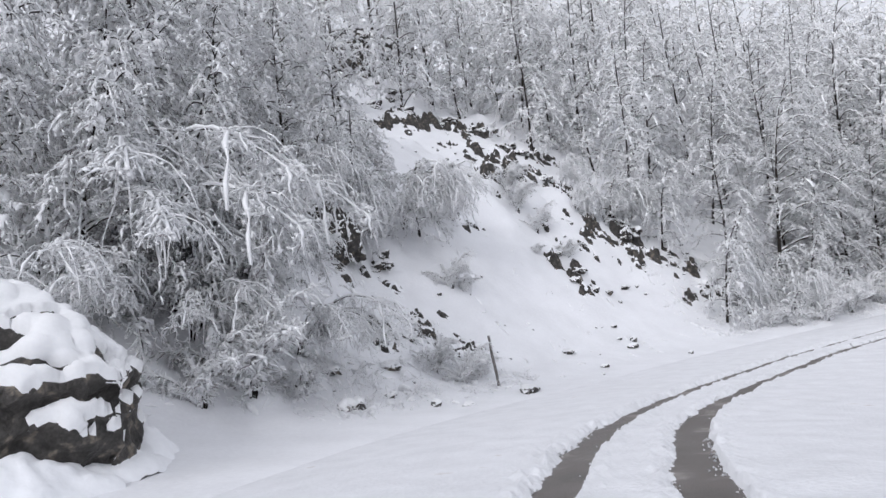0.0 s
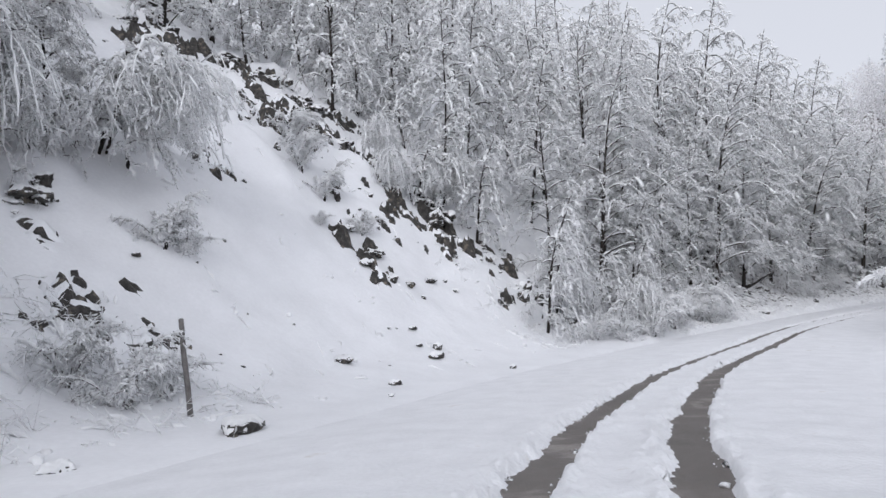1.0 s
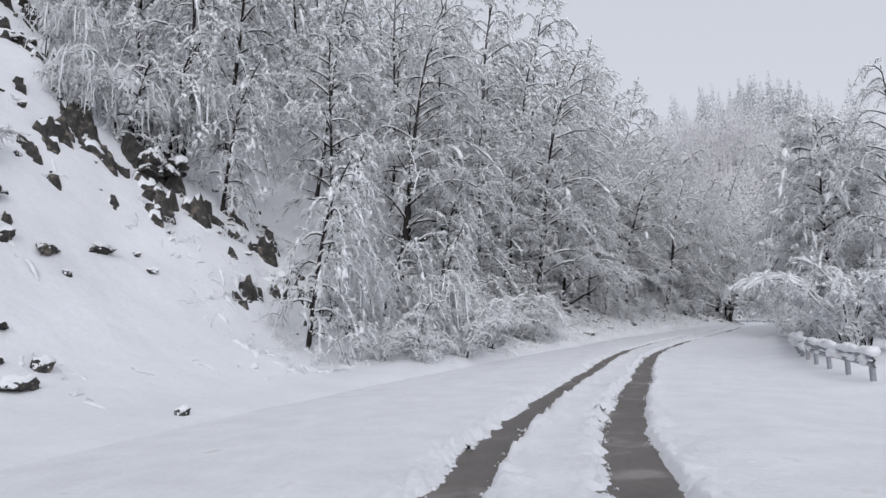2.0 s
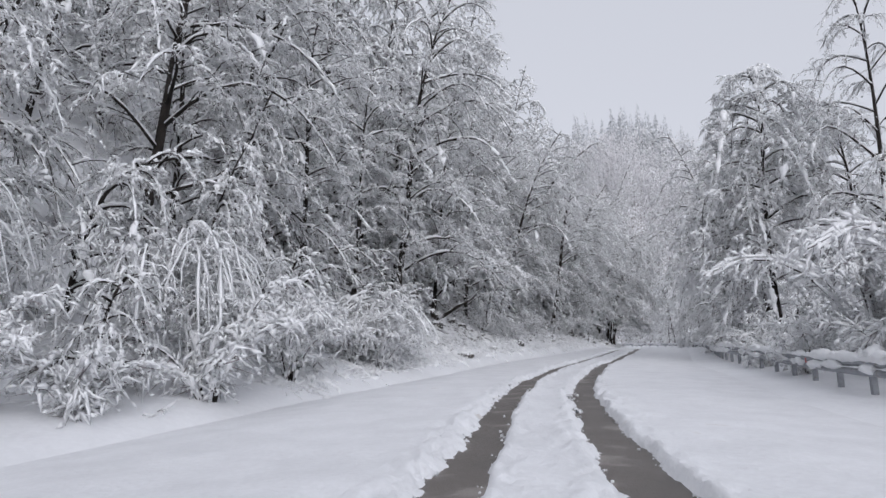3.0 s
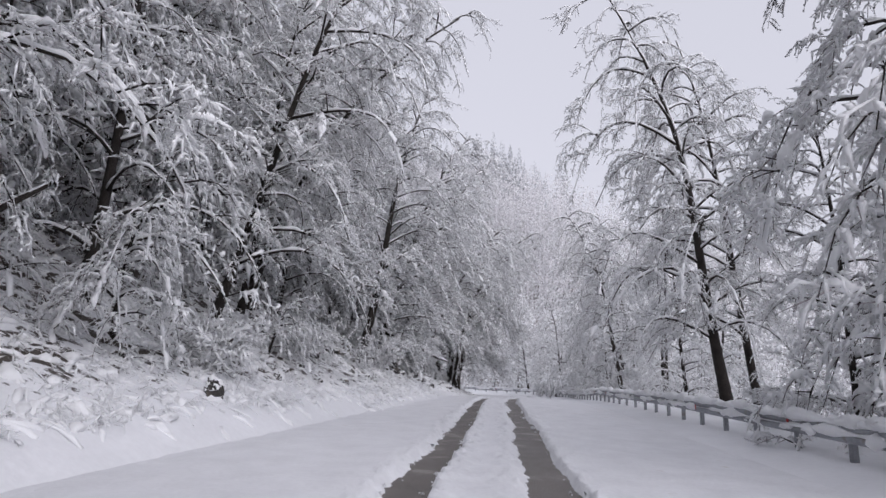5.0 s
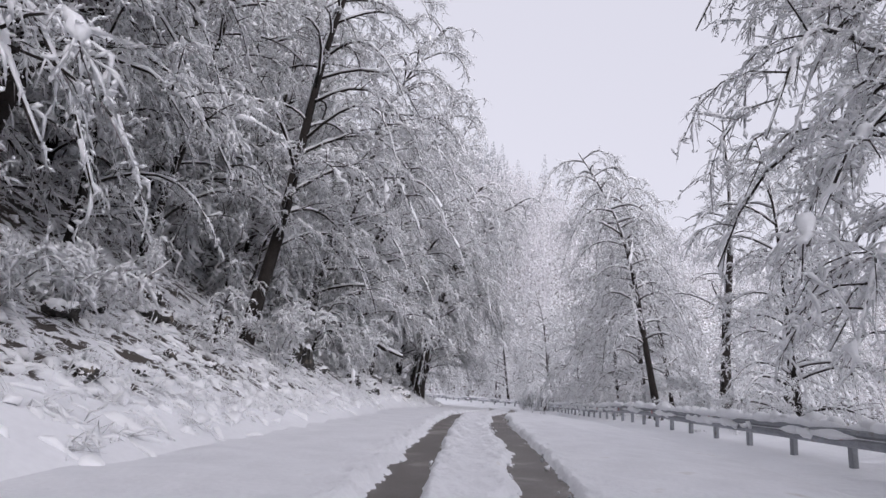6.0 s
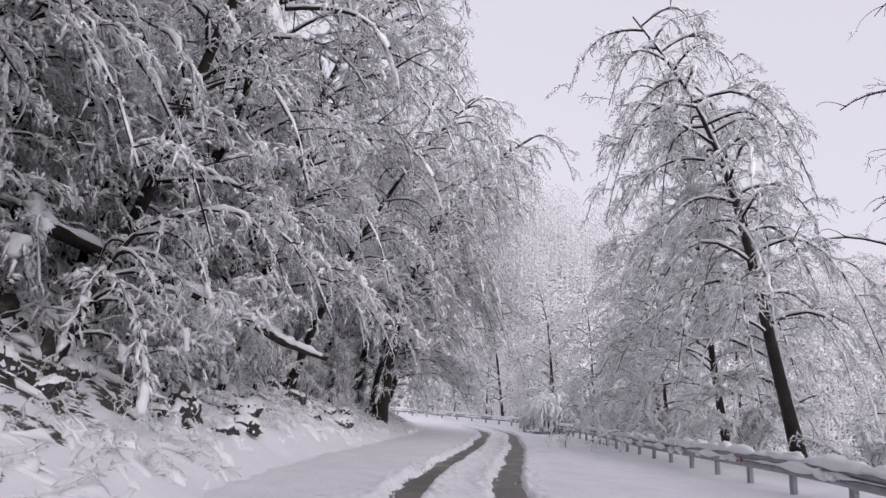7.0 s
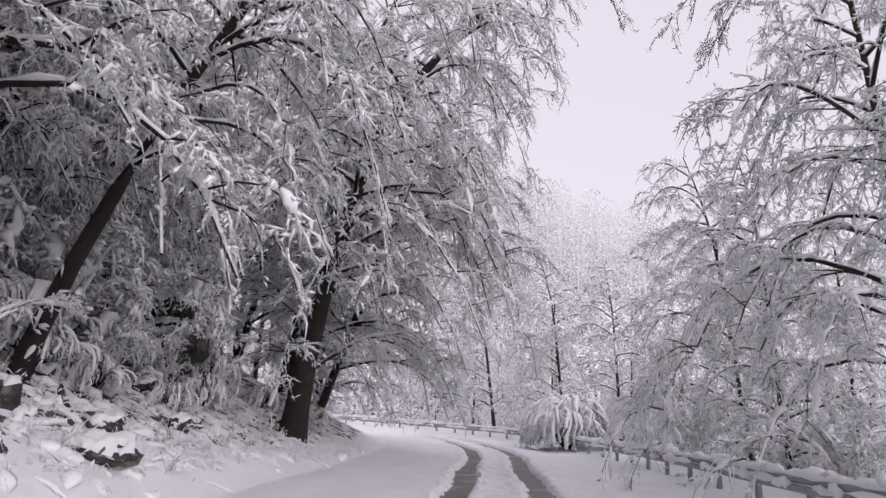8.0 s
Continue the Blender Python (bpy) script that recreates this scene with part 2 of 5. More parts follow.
# ---- the road's line ----
def smooth_line(ctrl, step):
    """A Catmull-Rom line through the points, at even steps."""
    c = np.asarray(ctrl, float)
    c = np.vstack([2 * c[0] - c[1], c, 2 * c[-1] - c[-2]])
    out = []
    for i in range(1, len(c) - 2):
        t = np.linspace(0, 1, 40, endpoint=False)[:, None]
        a, b, d, e = c[i - 1], c[i], c[i + 1], c[i + 2]
        out.append(0.5 * (2 * b + (d - a) * t + (2 * a - 5 * b + 4 * d - e) * t**2 + (3 * b - a - 3 * d + e) * t**3))
    p = np.vstack(out + [c[-2:-1]])
    s = np.r_[0, np.cumsum(np.linalg.norm(np.diff(p[:, :2], axis=0), axis=1))]
    at = np.arange(0, s[-1], step)
    return np.stack([np.interp(at, s, p[:, k]) for k in range(p.shape[1])], 1)


ROAD = [
    (-7.5, -40, 2.6), (-3.4, -16, 1.3), (-0.6, 0.1, -0.05), (0.4, 5.6, -0.78), (2.2, 11.2, -1.38), (5.2, 16.5, -1.92), (9.3, 21.7, -2.40),
    (15.2, 27.9, -2.78), (23.7, 34.6, -3.08), (29.4, 38.4, -3.16), (36.0, 42.0, -3.22), (45.5, 47.2, -3.33), (55.3, 51.6, -3.42), (61.7, 54.5, -3.45),
    (68.1, 57.3, -3.48), (74.1, 60.0, -3.58), (80.3, 62.6, -3.72), (95.0, 68.9, -4.25), (108.0, 74.8, -4.65), (117.5, 81.5, -4.9), (123.5, 91, -5.0), (126, 104, -5.1), (124, 122, -5.2), (118, 145, -5.2),
]
LINE = smooth_line(ROAD, 0.25)
LINE_S = np.arange(len(LINE)) * 0.25
S0 = float(LINE_S[np.argmin(((LINE[:, :2] - np.array([-0.6, 0.1])) ** 2).sum(1))])
LINE_S = LINE_S - S0
TAN = np.gradient(LINE[:, :2], axis=0)
TAN /= np.linalg.norm(TAN, axis=1, keepdims=True)
NORM = np.stack([-TAN[:, 1], TAN[:, 0]], 1)
COARSE = np.arange(0, len(LINE), 6)


def road_place(s, d, h=0.0):
    """The place s metres along the road and d to its left, h over its surface."""
    i = np.interp(s, LINE_S, np.arange(len(LINE)))
    j = np.clip(np.asarray(i).astype(int), 0, len(LINE) - 2)
    f = np.asarray(i - j)[..., None]
    p = LINE[j] * (1 - f) + LINE[j + 1] * f
    q = NORM[j] * (1 - f) + NORM[j + 1] * f
    d = np.asarray(d)[..., None]
    return np.concatenate([p[..., :2] + q * d, p[..., 2:] + np.asarray(h)[..., None]], -1)


def road_near(x, y):
    """Along, left and the road's height for places in the plan."""
    x, y = np.asarray(x, float).ravel(), np.asarray(y, float).ravel()
    best = np.empty(len(x), int)
    for a in range(0, len(x), 20000):
        q = np.stack([x[a : a + 20000], y[a : a + 20000]], 1)
        d2 = ((q[:, None] - LINE[COARSE][None, :, :2]) ** 2).sum(2)
        c = COARSE[d2.argmin(1)]
        cand = np.clip(c[:, None] + np.arange(-6, 7), 0, len(LINE) - 1)
        d2 = ((q[:, None] - LINE[cand][..., :2]) ** 2).sum(2)
        best[a : a + 20000] = cand[np.arange(len(q)), d2.argmin(1)]
    v = np.stack([x, y], 1) - LINE[best, :2]
    return LINE_S[best], (v * NORM[best]).sum(1), LINE[best, 2], np.linalg.norm(v, axis=1)


def lumps(x, y, size, seed=0):
    """Soft bumps between about -1 and 1, from a few turned waves."""
    r = np.random.RandomState(seed)
    out = np.zeros_like(np.asarray(x, float))
    for k in range(7):
        a, f, p = r.uniform(0, 6.28), r.uniform(0.6, 1.7) / size * 6.28, r.uniform(0, 6.28)
        b = r.uniform(0, 6.28)
        out += np.sin((x * math.cos(a) + y * math.sin(a)) * f + p + 1.3 * np.sin((x * math.cos(b) + y * math.sin(b)) * f * 0.6))
    return out / 3.2


# profiles of the bank on the left: stretch along the road, distances and heights over it
BANK_D = np.array([0, 3.5, 5.0, 7.5, 10.0, 12.5, 15.0, 19.0, 25.0, 32.0, 45.0, 80.0, 160.0])
BANKS = [
    (-30, [0, 0, 0, 0.1, 0.6, 2.0, 4.2, 8.0, 12.5, 18.5, 27, 48, 80]),
    (12, [0, 0, 0, 0.1, 0.6, 2.4, 5.0, 8.2, 12.5, 18.5, 27, 48, 80]),
    (30, [0, 0, 0, 0.1, 0.7, 2.9, 5.6, 10.6, 16.5, 21.5, 30, 50, 80]),
    (43, [0, 0, 0.05, 0.3, 1.4, 4.0, 6.4, 11.0, 16.5, 22.5, 31, 52, 85]),
    (54, [0, 0.05, 0.4, 1.6, 3.2, 5.2, 7.4, 10.8, 15.5, 21.5, 31, 54, 90]),
    (75, [0, 0.1, 0.75, 1.9, 3.2, 5.0, 7.0, 10.5, 15.5, 21.5, 31, 54, 90]),
    (100, [0, 0.35, 1.25, 2.5, 4.2, 6.4, 8.5, 12.0, 17.0, 23, 33, 55, 90]),
    (130, [0, 0.3, 0.95, 2.0, 3.0, 5.0, 7.0, 10.5, 15.5, 21.5, 31, 54, 90]),
]
BANK_S = np.array([b[0] for b in BANKS], float)
BANK_H = np.array([b[1] for b in BANKS], float)
FALL_D = np.array([0, 5.6, 7.2, 9, 13, 20, 34, 55, 90, 160, 320])
FALL_H = np.array([0, 0.02, 0.12, 0.2, -0.2, -1.8, -5.0, -5.0, 4.0, 22, 60])


def verge_edge(s):
    """How far the cleared width of the road reaches to the left."""
    return np.interp(s, [30, 50, 58, 80, 88, 100, 107, 118, 126, 150], [5.4, 5.0, 4.3, 4.5, 3.5, 3.4, 4.2, 3.6, 3.1, 3.3])


def ground_height(x, y, under=True):
    shape = np.shape(x)
    x, y = np.asarray(x, float).ravel(), np.asarray(y, float).ravel()
    s, d, z, away = road_near(x, y)
    d = np.where(np.abs(d) < away * 0.7, np.sign(d + 1e-9) * away, d)
    dl = np.clip(d, 0, 400)
    left = np.zeros_like(x)
    rows = np.stack([np.interp(dl, BANK_D, h) for h in BANK_H])
    k = np.clip(np.interp(s, BANK_S, np.arange(len(BANK_S))), 0, len(BANK_S) - 1.001)
    j = k.astype(int)
    f = k - j
    i = np.arange(len(x))
    left = rows[j, i] * (1 - f) + rows[j + 1, i] * f
    right = np.interp(-d, FALL_D, FALL_H)
    h = np.where(d > 0, left, right)
    rough = np.clip((np.abs(d) - 6) / 6, 0, 1)
    steep = np.clip((d - 9) / 10, 0, 1)
    h = h + rough * (0.10 * lumps(x, y, 2.4, 3) + 0.05 * lumps(x, y, 1.3, 5) + 0.05 * np.clip(lumps(x, y, 1.8, 8) * lumps(x, y, 3.1, 9) * 3 - 1.2, 0, 2)) + steep * (0.5 * lumps(x, y, 9.0, 4) + 0.22 * lumps(x, y, 3.5, 6))
    far = np.hypot(x - 262, y - 164)
    hill = 52 * np.exp(-((far / 95) ** 2))
    ridge = 20 * np.exp(-(((x - 190) / 60) ** 2) - ((y - 190) / 70) ** 2)
    z = np.interp(away, [0, 60, 200], [1, 1, 1]) * z
    h = z + np.maximum(h, 0 * h - 9) + (hill + ridge) * np.clip((away - 25) / 60, 0, 1)
    if under:
        h = h - 0.22 * np.clip((np.where(d > 0, verge_edge(s), 5.4) - np.abs(d)) / np.where(d > 0, 0.7, 1.0), 0, 1)
    return h.reshape(shape)


def spread_axis(lo, hi, step, far):
    inner = np.arange(lo, hi + step / 2, step)
    out, k, v = [], step, hi
    while v < far:
        k *= 1.16
        v += k
        out.append(v)
    left, k, v = [], step, lo
    while v > -far:
        k *= 1.16
        v -= k
        left.append(v)
    return np.r_[left[::-1], inner, out]


GX, GY = spread_axis(-16, 122, 0.55, 2200), spread_axis(8, 100, 0.55, 2200)
gx, gy = np.meshgrid(GX, GY)
gz = ground_height(gx, gy)
gi = np.arange(gx.size).reshape(gx.shape)
quads = np.stack([gi[:-1, :-1], gi[:-1, 1:], gi[1:, 1:], gi[1:, :-1]], -1).reshape(-1, 4)
ground = mesh_part("ground", raw_mesh("ground", np.stack([gx, gy, gz], -1).reshape(-1, 3), np.concatenate([quads[:, [0, 1, 2]], quads[:, [0, 2, 3]]]), HILLSIDE))
ground_s, ground_d, _, _ = road_near(gx, gy)
bare = np.clip((ground_s - 50) / 14, 0, 1) * np.clip((ground_d - verge_edge(ground_s) - 0.1) / 1.4, 0, 1) * np.clip((24 - ground_d) / 10, 0, 1)
bare = np.maximum(bare, np.clip((ground_s - 84) / 6, 0, 1) * np.clip((ground_d - verge_edge(ground_s)) / 0.9, 0, 1) * np.clip((24 - ground_d) / 10, 0, 1))
bare = np.maximum(bare, 0.75 * np.clip((12 - ground_s) / 8, 0, 1) * np.clip((ground_d - 11) / 3, 0, 1))
bare = np.maximum(bare, 1.0 * np.clip((np.abs(ground_d.reshape(-1)) - 26) / 6, 0, 1) * (gx.ravel() > 100))
bare_at = ground.data.attributes.new("bare", "FLOAT", "POINT")
bare_at.data.foreach_set("value", bare.astype(np.float32).ravel())
tagged(ground, "steep hillside and verge under deep fresh snow", "ground", kind="structure")


def strip(name, ds, height, s_from, s_to, step, material):
    """A band along the road: heights over it by a function of s and d."""
    ss = np.arange(s_from, s_to, step)
    a, b = np.meshgrid(ss, ds, indexing="ij")
    p = road_place(a.ravel(), b.ravel(), height(a, b).ravel())
    i = np.arange(a.size).reshape(a.shape)
    q = np.stack([i[:-1, :-1], i[1:, :-1], i[1:, 1:], i[:-1, 1:]], -1).reshape(-1, 4)
    return mesh_part(name, raw_mesh(name, p, np.concatenate([q[:, [0, 1, 2]], q[:, [0, 2, 3]]]), material))


road = strip("road", np.linspace(-3.4, 2.6, 17), lambda s, d: 0.004 * np.sin(s * 3 + d * 5), -12, 150, 0.5, ASPHALT)
tagged(road, "wet asphalt of a narrow road, bare in the wheel ruts", "road", kind="structure")


def rut_middle(s):
    """How the ruts wander across the road."""
    return np.interp(s, [-12, 9, 21, 33, 41, 48, 56, 62, 70, 82, 97, 106, 119, 133, 175], [-0.85, -0.82, -0.55, -0.7, -0.85, -0.8, -0.35, -0.42, -0.78, -0.6, -0.35, -0.32, -1.2, -1.8, -1.8])


def ragged(s, size, seed):
    """Uneven random waves along the road, about -1 to 1."""
    r = np.random.RandomState(seed)
    knots = np.arange(-14, 178, size)
    knots = knots + r.uniform(-0.35, 0.35, len(knots)) * size
    return np.interp(s, knots, np.clip(r.normal(0, 0.5, len(knots)), -1, 1))


def rut_depth(s, d):
    """How far a place lies inside one of the two wheel ruts, 0 to 1."""
    d = d - rut_middle(s)
    out = np.zeros_like(d)
    for centre, width, seed in ((0.79, 0.60, 11), (-0.79, 0.66, 12)):
        c = centre + 0.05 * lumps(s, d * 0, 7.0, seed + 3)
        left = width / 2 + 0.07 * ragged(s, 0.5, seed) + 0.05 * ragged(s, 0.22, seed + 1) + 0.05 * ragged(s, 3.0, seed + 2)
        right = width / 2 + 0.05 * ragged(s, 0.7, seed + 4) + 0.02 * ragged(s, 0.25, seed + 5) + 0.05 * ragged(s, 3.0, seed + 6)
        side = d - c
        inside = np.where(side > 0, (left - side) / 0.20 + 0.35, (right + side) / 0.05 + 0.5)
        out = np.maximum(out, np.clip(inside, 0, 1))
    return out


def snow_depth(s, d):
    r = rut_depth(s, d)
    out = np.clip((np.abs(d) - 2.8) / 2.4, 0, 1)
    edge = np.clip((np.abs(d) - np.where(d > 0, verge_edge(s), 5.4) + 0.05) / 0.4, 0, 1)
    crumbs = np.random.RandomState(77).uniform(-1, 1, np.shape(d))
    d = d - rut_middle(s)
    near = np.exp(-((np.abs(np.abs(d) - 0.79) - 0.40) / 0.25) ** 2)
    base = 0.095 + 0.02 * lumps(s, d, 1.6, 21) + near * (0.03 * lumps(s, d, 0.45, 22) + 0.02 * crumbs + 0.015) - 0.03 * np.exp(-(d / 0.6) ** 2)
    base = base * (1 - out * out * (3 - 2 * out)) + 0.004
    return base * (1 - r) - 0.03 * r - 0.25 * edge + 4 * r * (1 - r) * 0.045 * crumbs


ROAD_D = np.unique(np.round(np.r_[np.arange(-5.8, -3.2, 0.35), np.arange(-3.2, 1.4, 0.05), np.arange(1.4, 3.0, 0.35), np.arange(3.0, 5.9, 0.14)], 3))
road_snow = strip("road_snow", ROAD_D, snow_depth, -12, 150, 0.1, SNOW_ROAD)
crumb_rng = np.random.RandomState(78)
crumb_s = np.r_[crumb_rng.uniform(-4, 60, 3000), crumb_rng.uniform(60, 120, 1600)]
crumb_side = crumb_rng.choice([0.79 + 0.30, -0.79 + 0.33, -0.79 - 0.32, 0.79 - 0.29], len(crumb_s), p=[0.42, 0.38, 0.1, 0.1])
crumb_d = crumb_side + rut_middle(crumb_s) + crumb_rng.normal(0.0, 0.055, len(crumb_s))
crumb_r = crumb_rng.lognormal(-4.1, 0.45, len(crumb_s))
crumb_at = road_place(crumb_s, crumb_d, crumb_r * 0.4)
crumb_to = crumb_at + crumb_rng.normal(0, 1, crumb_at.shape) * (crumb_r * 1.1)[:, None] * np.array([1, 1, 0.3])
crumb_heap = Heap()
sausages(crumb_heap, crumb_at, crumb_to, crumb_r, crumb_rng)
tagged(mesh_part("snow_crumbs", crumb_heap.mesh("snow_crumbs", SNOW_ROAD)), "crumbs of slush along the wheel ruts", "snow", kind="stuff")
tagged(road_snow, "snow cover on the road, cut by two wheel ruts", "snow", kind="structure")


# ---- trees ----
def along_line(line, f):
    """Places at the shares f of a line of points."""
    at = np.linspace(0, 1, len(line))
    return np.stack([np.interp(f, at, line[:, c]) for c in range(3)], 1)


def fringe(snow, twig, start, way, length, radius, rng, dark=0.25, hang=1.0, tufts=0, fine=False):
    """Fine twigs that set out along way and then hang, each under its own snow; tufts: side twigs on each of them."""
    n = len(start)
    length, radius = np.asarray(length)[:, None], np.asarray(radius)
    way = unit(way)
    mid = start + way * length * 0.45
    end = mid + unit(way * 0.6 + np.array([0, 0, -1]) * hang * rng.uniform(0.1, 1.5, (n, 1)) + rng.normal(0, 0.2, (n, 3))) * length * 0.6
    snow.spindles(start, end, radius, 3, rng, mid=mid + np.array([0, 0, 1]) * radius[:, None] * 0.4)
    some = rng.rand(n) < dark
    tip = mid[some] + (end - mid)[some] * rng.uniform(0.5, 1.35, (some.sum(), 1)) + rng.normal(0, 0.03, (some.sum(), 3)) - np.array([0, 0, 1]) * radius[some, None]
    cones(twig, start[some] - np.array([0, 0, 1]) * radius[some, None] * 0.5, tip, rng.uniform(0.25, 0.4, some.sum()) * radius[some], rng)
    if tufts:
        i = np.repeat(np.arange(n), tufts)
        f = rng.uniform(0, 2, (len(i), 1))
        root = np.where(f < 1, start[i] + (mid - start)[i] * f, mid[i] + (end - mid)[i] * (f - 1))
        out = unit(way[i] * 0.5 + rng.normal(0, 0.75, (len(i), 3)) + np.array([0, 0, -0.45 * hang]))
        size = length[i] * rng.uniform(0.1, 0.34 if fine else 0.5, (len(i), 1))
        thick = radius[i] * rng.uniform(0.7, 1.3 if fine else 1.7, len(i))
        snow.spindles(root, root + out * size, np.minimum(thick, size[:, 0] * (0.24 if fine else 0.3)), 3, rng, rng.uniform(0.35, 0.65, (len(i), 1)))


def grow(seed, height, spread, limbs, first=0.2, lean=0.1, rise=0.55, droop=0.75, subs=2.2, twigs=8, clump=1.0, toward=0.0, sides=5, top_droop=0.0, bare=False, trunk_r=None, hang=0.8, long=1.0, pad=1.0, tufts=5, taper=0.62, bow=1.7):
    """A broadleaf tree bent by wet snow, leaning to its own +x: heaps for the trunk, the branches, the twigs and the snow.
    twigs: hanging twigs on a metre of branch; clump: how thick the snow lies; long: the length of the hanging twigs; pad: the size of the cushions on the boughs."""
    rng = np.random.RandomState(seed)
    trunk, branch, twig, snow = Heap(), Heap(), Heap(), Heap()
    near = sides > 4
    t = np.linspace(0, 1, 12)
    line = np.zeros((12, 3))
    line[:, 0] = lean * height * t**bow + np.sin(t * rng.uniform(4, 7)) * 0.015 * height
    line[:, 1] = np.sin(t * rng.uniform(3, 6) + rng.uniform(0, 6)) * 0.018 * height * t
    line[:, 2] = -0.7 + (height + 0.7) * (t - top_droop * t**3)
    r0 = trunk_r or 0.008 * height + 0.025
    radii = r0 * (1 - 0.9 * t) + 0.012
    radii[0] *= 1.5
    radii[1] *= 1.12
    trunk.tube(line, radii, 8 if near else 6)
    snow.tube(line[6:] + np.array([-0.45, 0.12, 0.1]) * radii[6:, None], radii[6:] * 0.7 + 0.006, 4)
    rolls, fat = [], []
    st, way_of, ln_of, r_of = [], [], [], []

    def clothe(line, way, side, per_metre, shorter):
        """Hanging twigs along a branch."""
        size = np.linalg.norm(np.diff(line, axis=0), axis=1).sum()
        n = int(size * per_metre + rng.rand())
        if not n:
            return
        f = rng.uniform(0.12, 1.0, n)
        go = unit(np.gradient(line, axis=0))
        tangent = along_line(go, f)
        spray = rng.choice([-1, 1], n)[:, None] * rng.uniform(0.2, 1.1, (n, 1)) * side
        st.append(along_line(line, f))
        way_of.append(tangent * rng.uniform(0.4, 1.1, (n, 1)) + spray + rng.normal(0, 0.22, (n, 3)))
        ln_of.append(rng.uniform(0.2, 0.75, n) * long * shorter * (1.0 if near else 1.5))
        r_of.append(np.clip(rng.lognormal(-4.05, 0.3, n) * clump * (1.0 if near else 1.9), 0.006, 0.045 if near else 0.12))

    for i in range(limbs):
        u = first + (0.98 - first) * ((i + rng.uniform(0, 0.9)) / limbs)
        p0 = along_line(line, np.array([u]))[0]
        az = i * 2.4 + rng.uniform(-0.5, 0.5)
        way = unit(np.array([math.cos(az) + toward, math.sin(az), 0]))
        size = spread * (1 - ((u - first) / (1 - first)) ** 2.4 * taper) * rng.uniform(0.6, 1.15) * (1 + 0.25 * toward * way[0])
        q = np.linspace(0, 1, 8)
        bend = rng.uniform(0.75, 1.2) * droop
        up = rise * rng.uniform(0.6, 1.5)
        pts = p0 + way * (size * q * (1 - 0.18 * q))[:, None]
        side = np.array([-way[1], way[0], 0])
        pts += side * (np.sin(q * rng.uniform(2, 5)) * 0.08 * size * rng.choice([-1, 1]))[:, None]
        pts[:, 2] += size * (up * q - bend * q**2.4)
        rl = np.maximum(0.008 * size + 0.010, 0.016) * (1 - 0.85 * q) + 0.006
        branch.tube(pts, rl, 5 if near else 3)
        if not bare or rng.rand() < 0.6:
            go = np.gradient(pts, axis=0)
            level = np.hypot(go[:, 0], go[:, 1]) / (np.linalg.norm(go, axis=1) + 1e-9)
            fine_q = np.linspace(0, 1, 18 if near else 8)
            thick = np.interp(fine_q, q, (rl * 0.95 + 0.014 * clump) * (0.35 + 0.65 * level))
            snow.tube(along_line(pts, fine_q) + np.array([0, 0, 0.012]), np.maximum(thick * rng.uniform(0.45, 1.5, len(fine_q)), 0.006), 4 if near else 3, lift=0.75)
        thin = 0.12 if bare else 1.0
        clothe(pts[2:], way, side, twigs * 0.8 * thin, 0.8)
        if not bare:
            for begin in rng.uniform(0.45, 0.95, 3):
                rolls.append(along_line(pts, np.linspace(begin, begin + rng.uniform(0.04, 0.14), 5)) + rng.normal(0, 0.03, (5, 3)))
                fat.append((0.03 + 0.012 * size) * pad * rng.uniform(0.5, 1.3) * (1 if near else 1.6))
        for m in range(max(2, int(size * subs))):
            v = rng.uniform(0.12, 1.0)
            b0 = along_line(pts, np.array([v]))[0]
            turn = rng.choice([-1, 1]) * rng.uniform(0.3, 1.25)
            w = way * math.cos(turn) + side * math.sin(turn)
            ln = size * rng.uniform(0.2, 0.48) * (1.2 - 0.5 * v) + 0.3
            q5 = np.linspace(0, 1, 5)
            sp = b0 + w * (ln * q5 * (1 - 0.3 * q5))[:, None]
            sp[:, 2] += ln * (rng.uniform(0.0, 0.55) * q5 - rng.uniform(0.2, 0.3 + 0.6 * bend) * q5**2)
            few = slice(None) if near else slice(0, 5, 2)
            branch.tube(sp[few], ((0.004 + 0.006 * ln) * (1 - 0.8 * q5) + 0.003)[few], 3)
            if not bare:
                begin = rng.uniform(0.05, 0.7)
                rolls.append(along_line(sp, np.linspace(begin, begin + rng.uniform(0.12, 0.4), 5)) + rng.normal(0, 0.02, (5, 3)))
                fat.append(min((0.028 + 0.03 * ln) * pad * rng.uniform(0.4, 1.35), 0.13 if near else 0.3) * (1 if near else 1.5))
            clothe(sp, w, np.array([-w[1], w[0], 0]), twigs * thin, 1.0)
    if rolls:
        paws(snow, np.stack(rolls), np.array(fat), rng, 5 if near else 4)
    if st:
        fringe(snow, twig, np.concatenate(st), np.concatenate(way_of), np.concatenate(ln_of), np.concatenate(r_of), rng, 0.4 if near else 0.25, hang, tufts, near)
    return trunk, branch, twig, snow


def tree_thing(name, label, category, group, heaps):
    """A tree as one thing: trunk, branches, twigs and the snow on them."""
    ob = new(name)
    tagged(ob, label, category, group)
    wood, branch, twig, snow = heaps
    wood.v, wood.t, wood.n = wood.v + branch.v, wood.t + [t + wood.n for t in branch.t], wood.n + branch.n
    mesh_part("trunk", wood.mesh(name + "_trunk", BARK), ob)
    for part_name, heap, material in (("crown", twig, TWIG), ("snow_load", snow, SNOW_LOAD)):
        if heap.n:
            tagged(mesh_part(part_name, heap.mesh(name + "_" + part_name, material), ob), kind="stuff")
    return ob


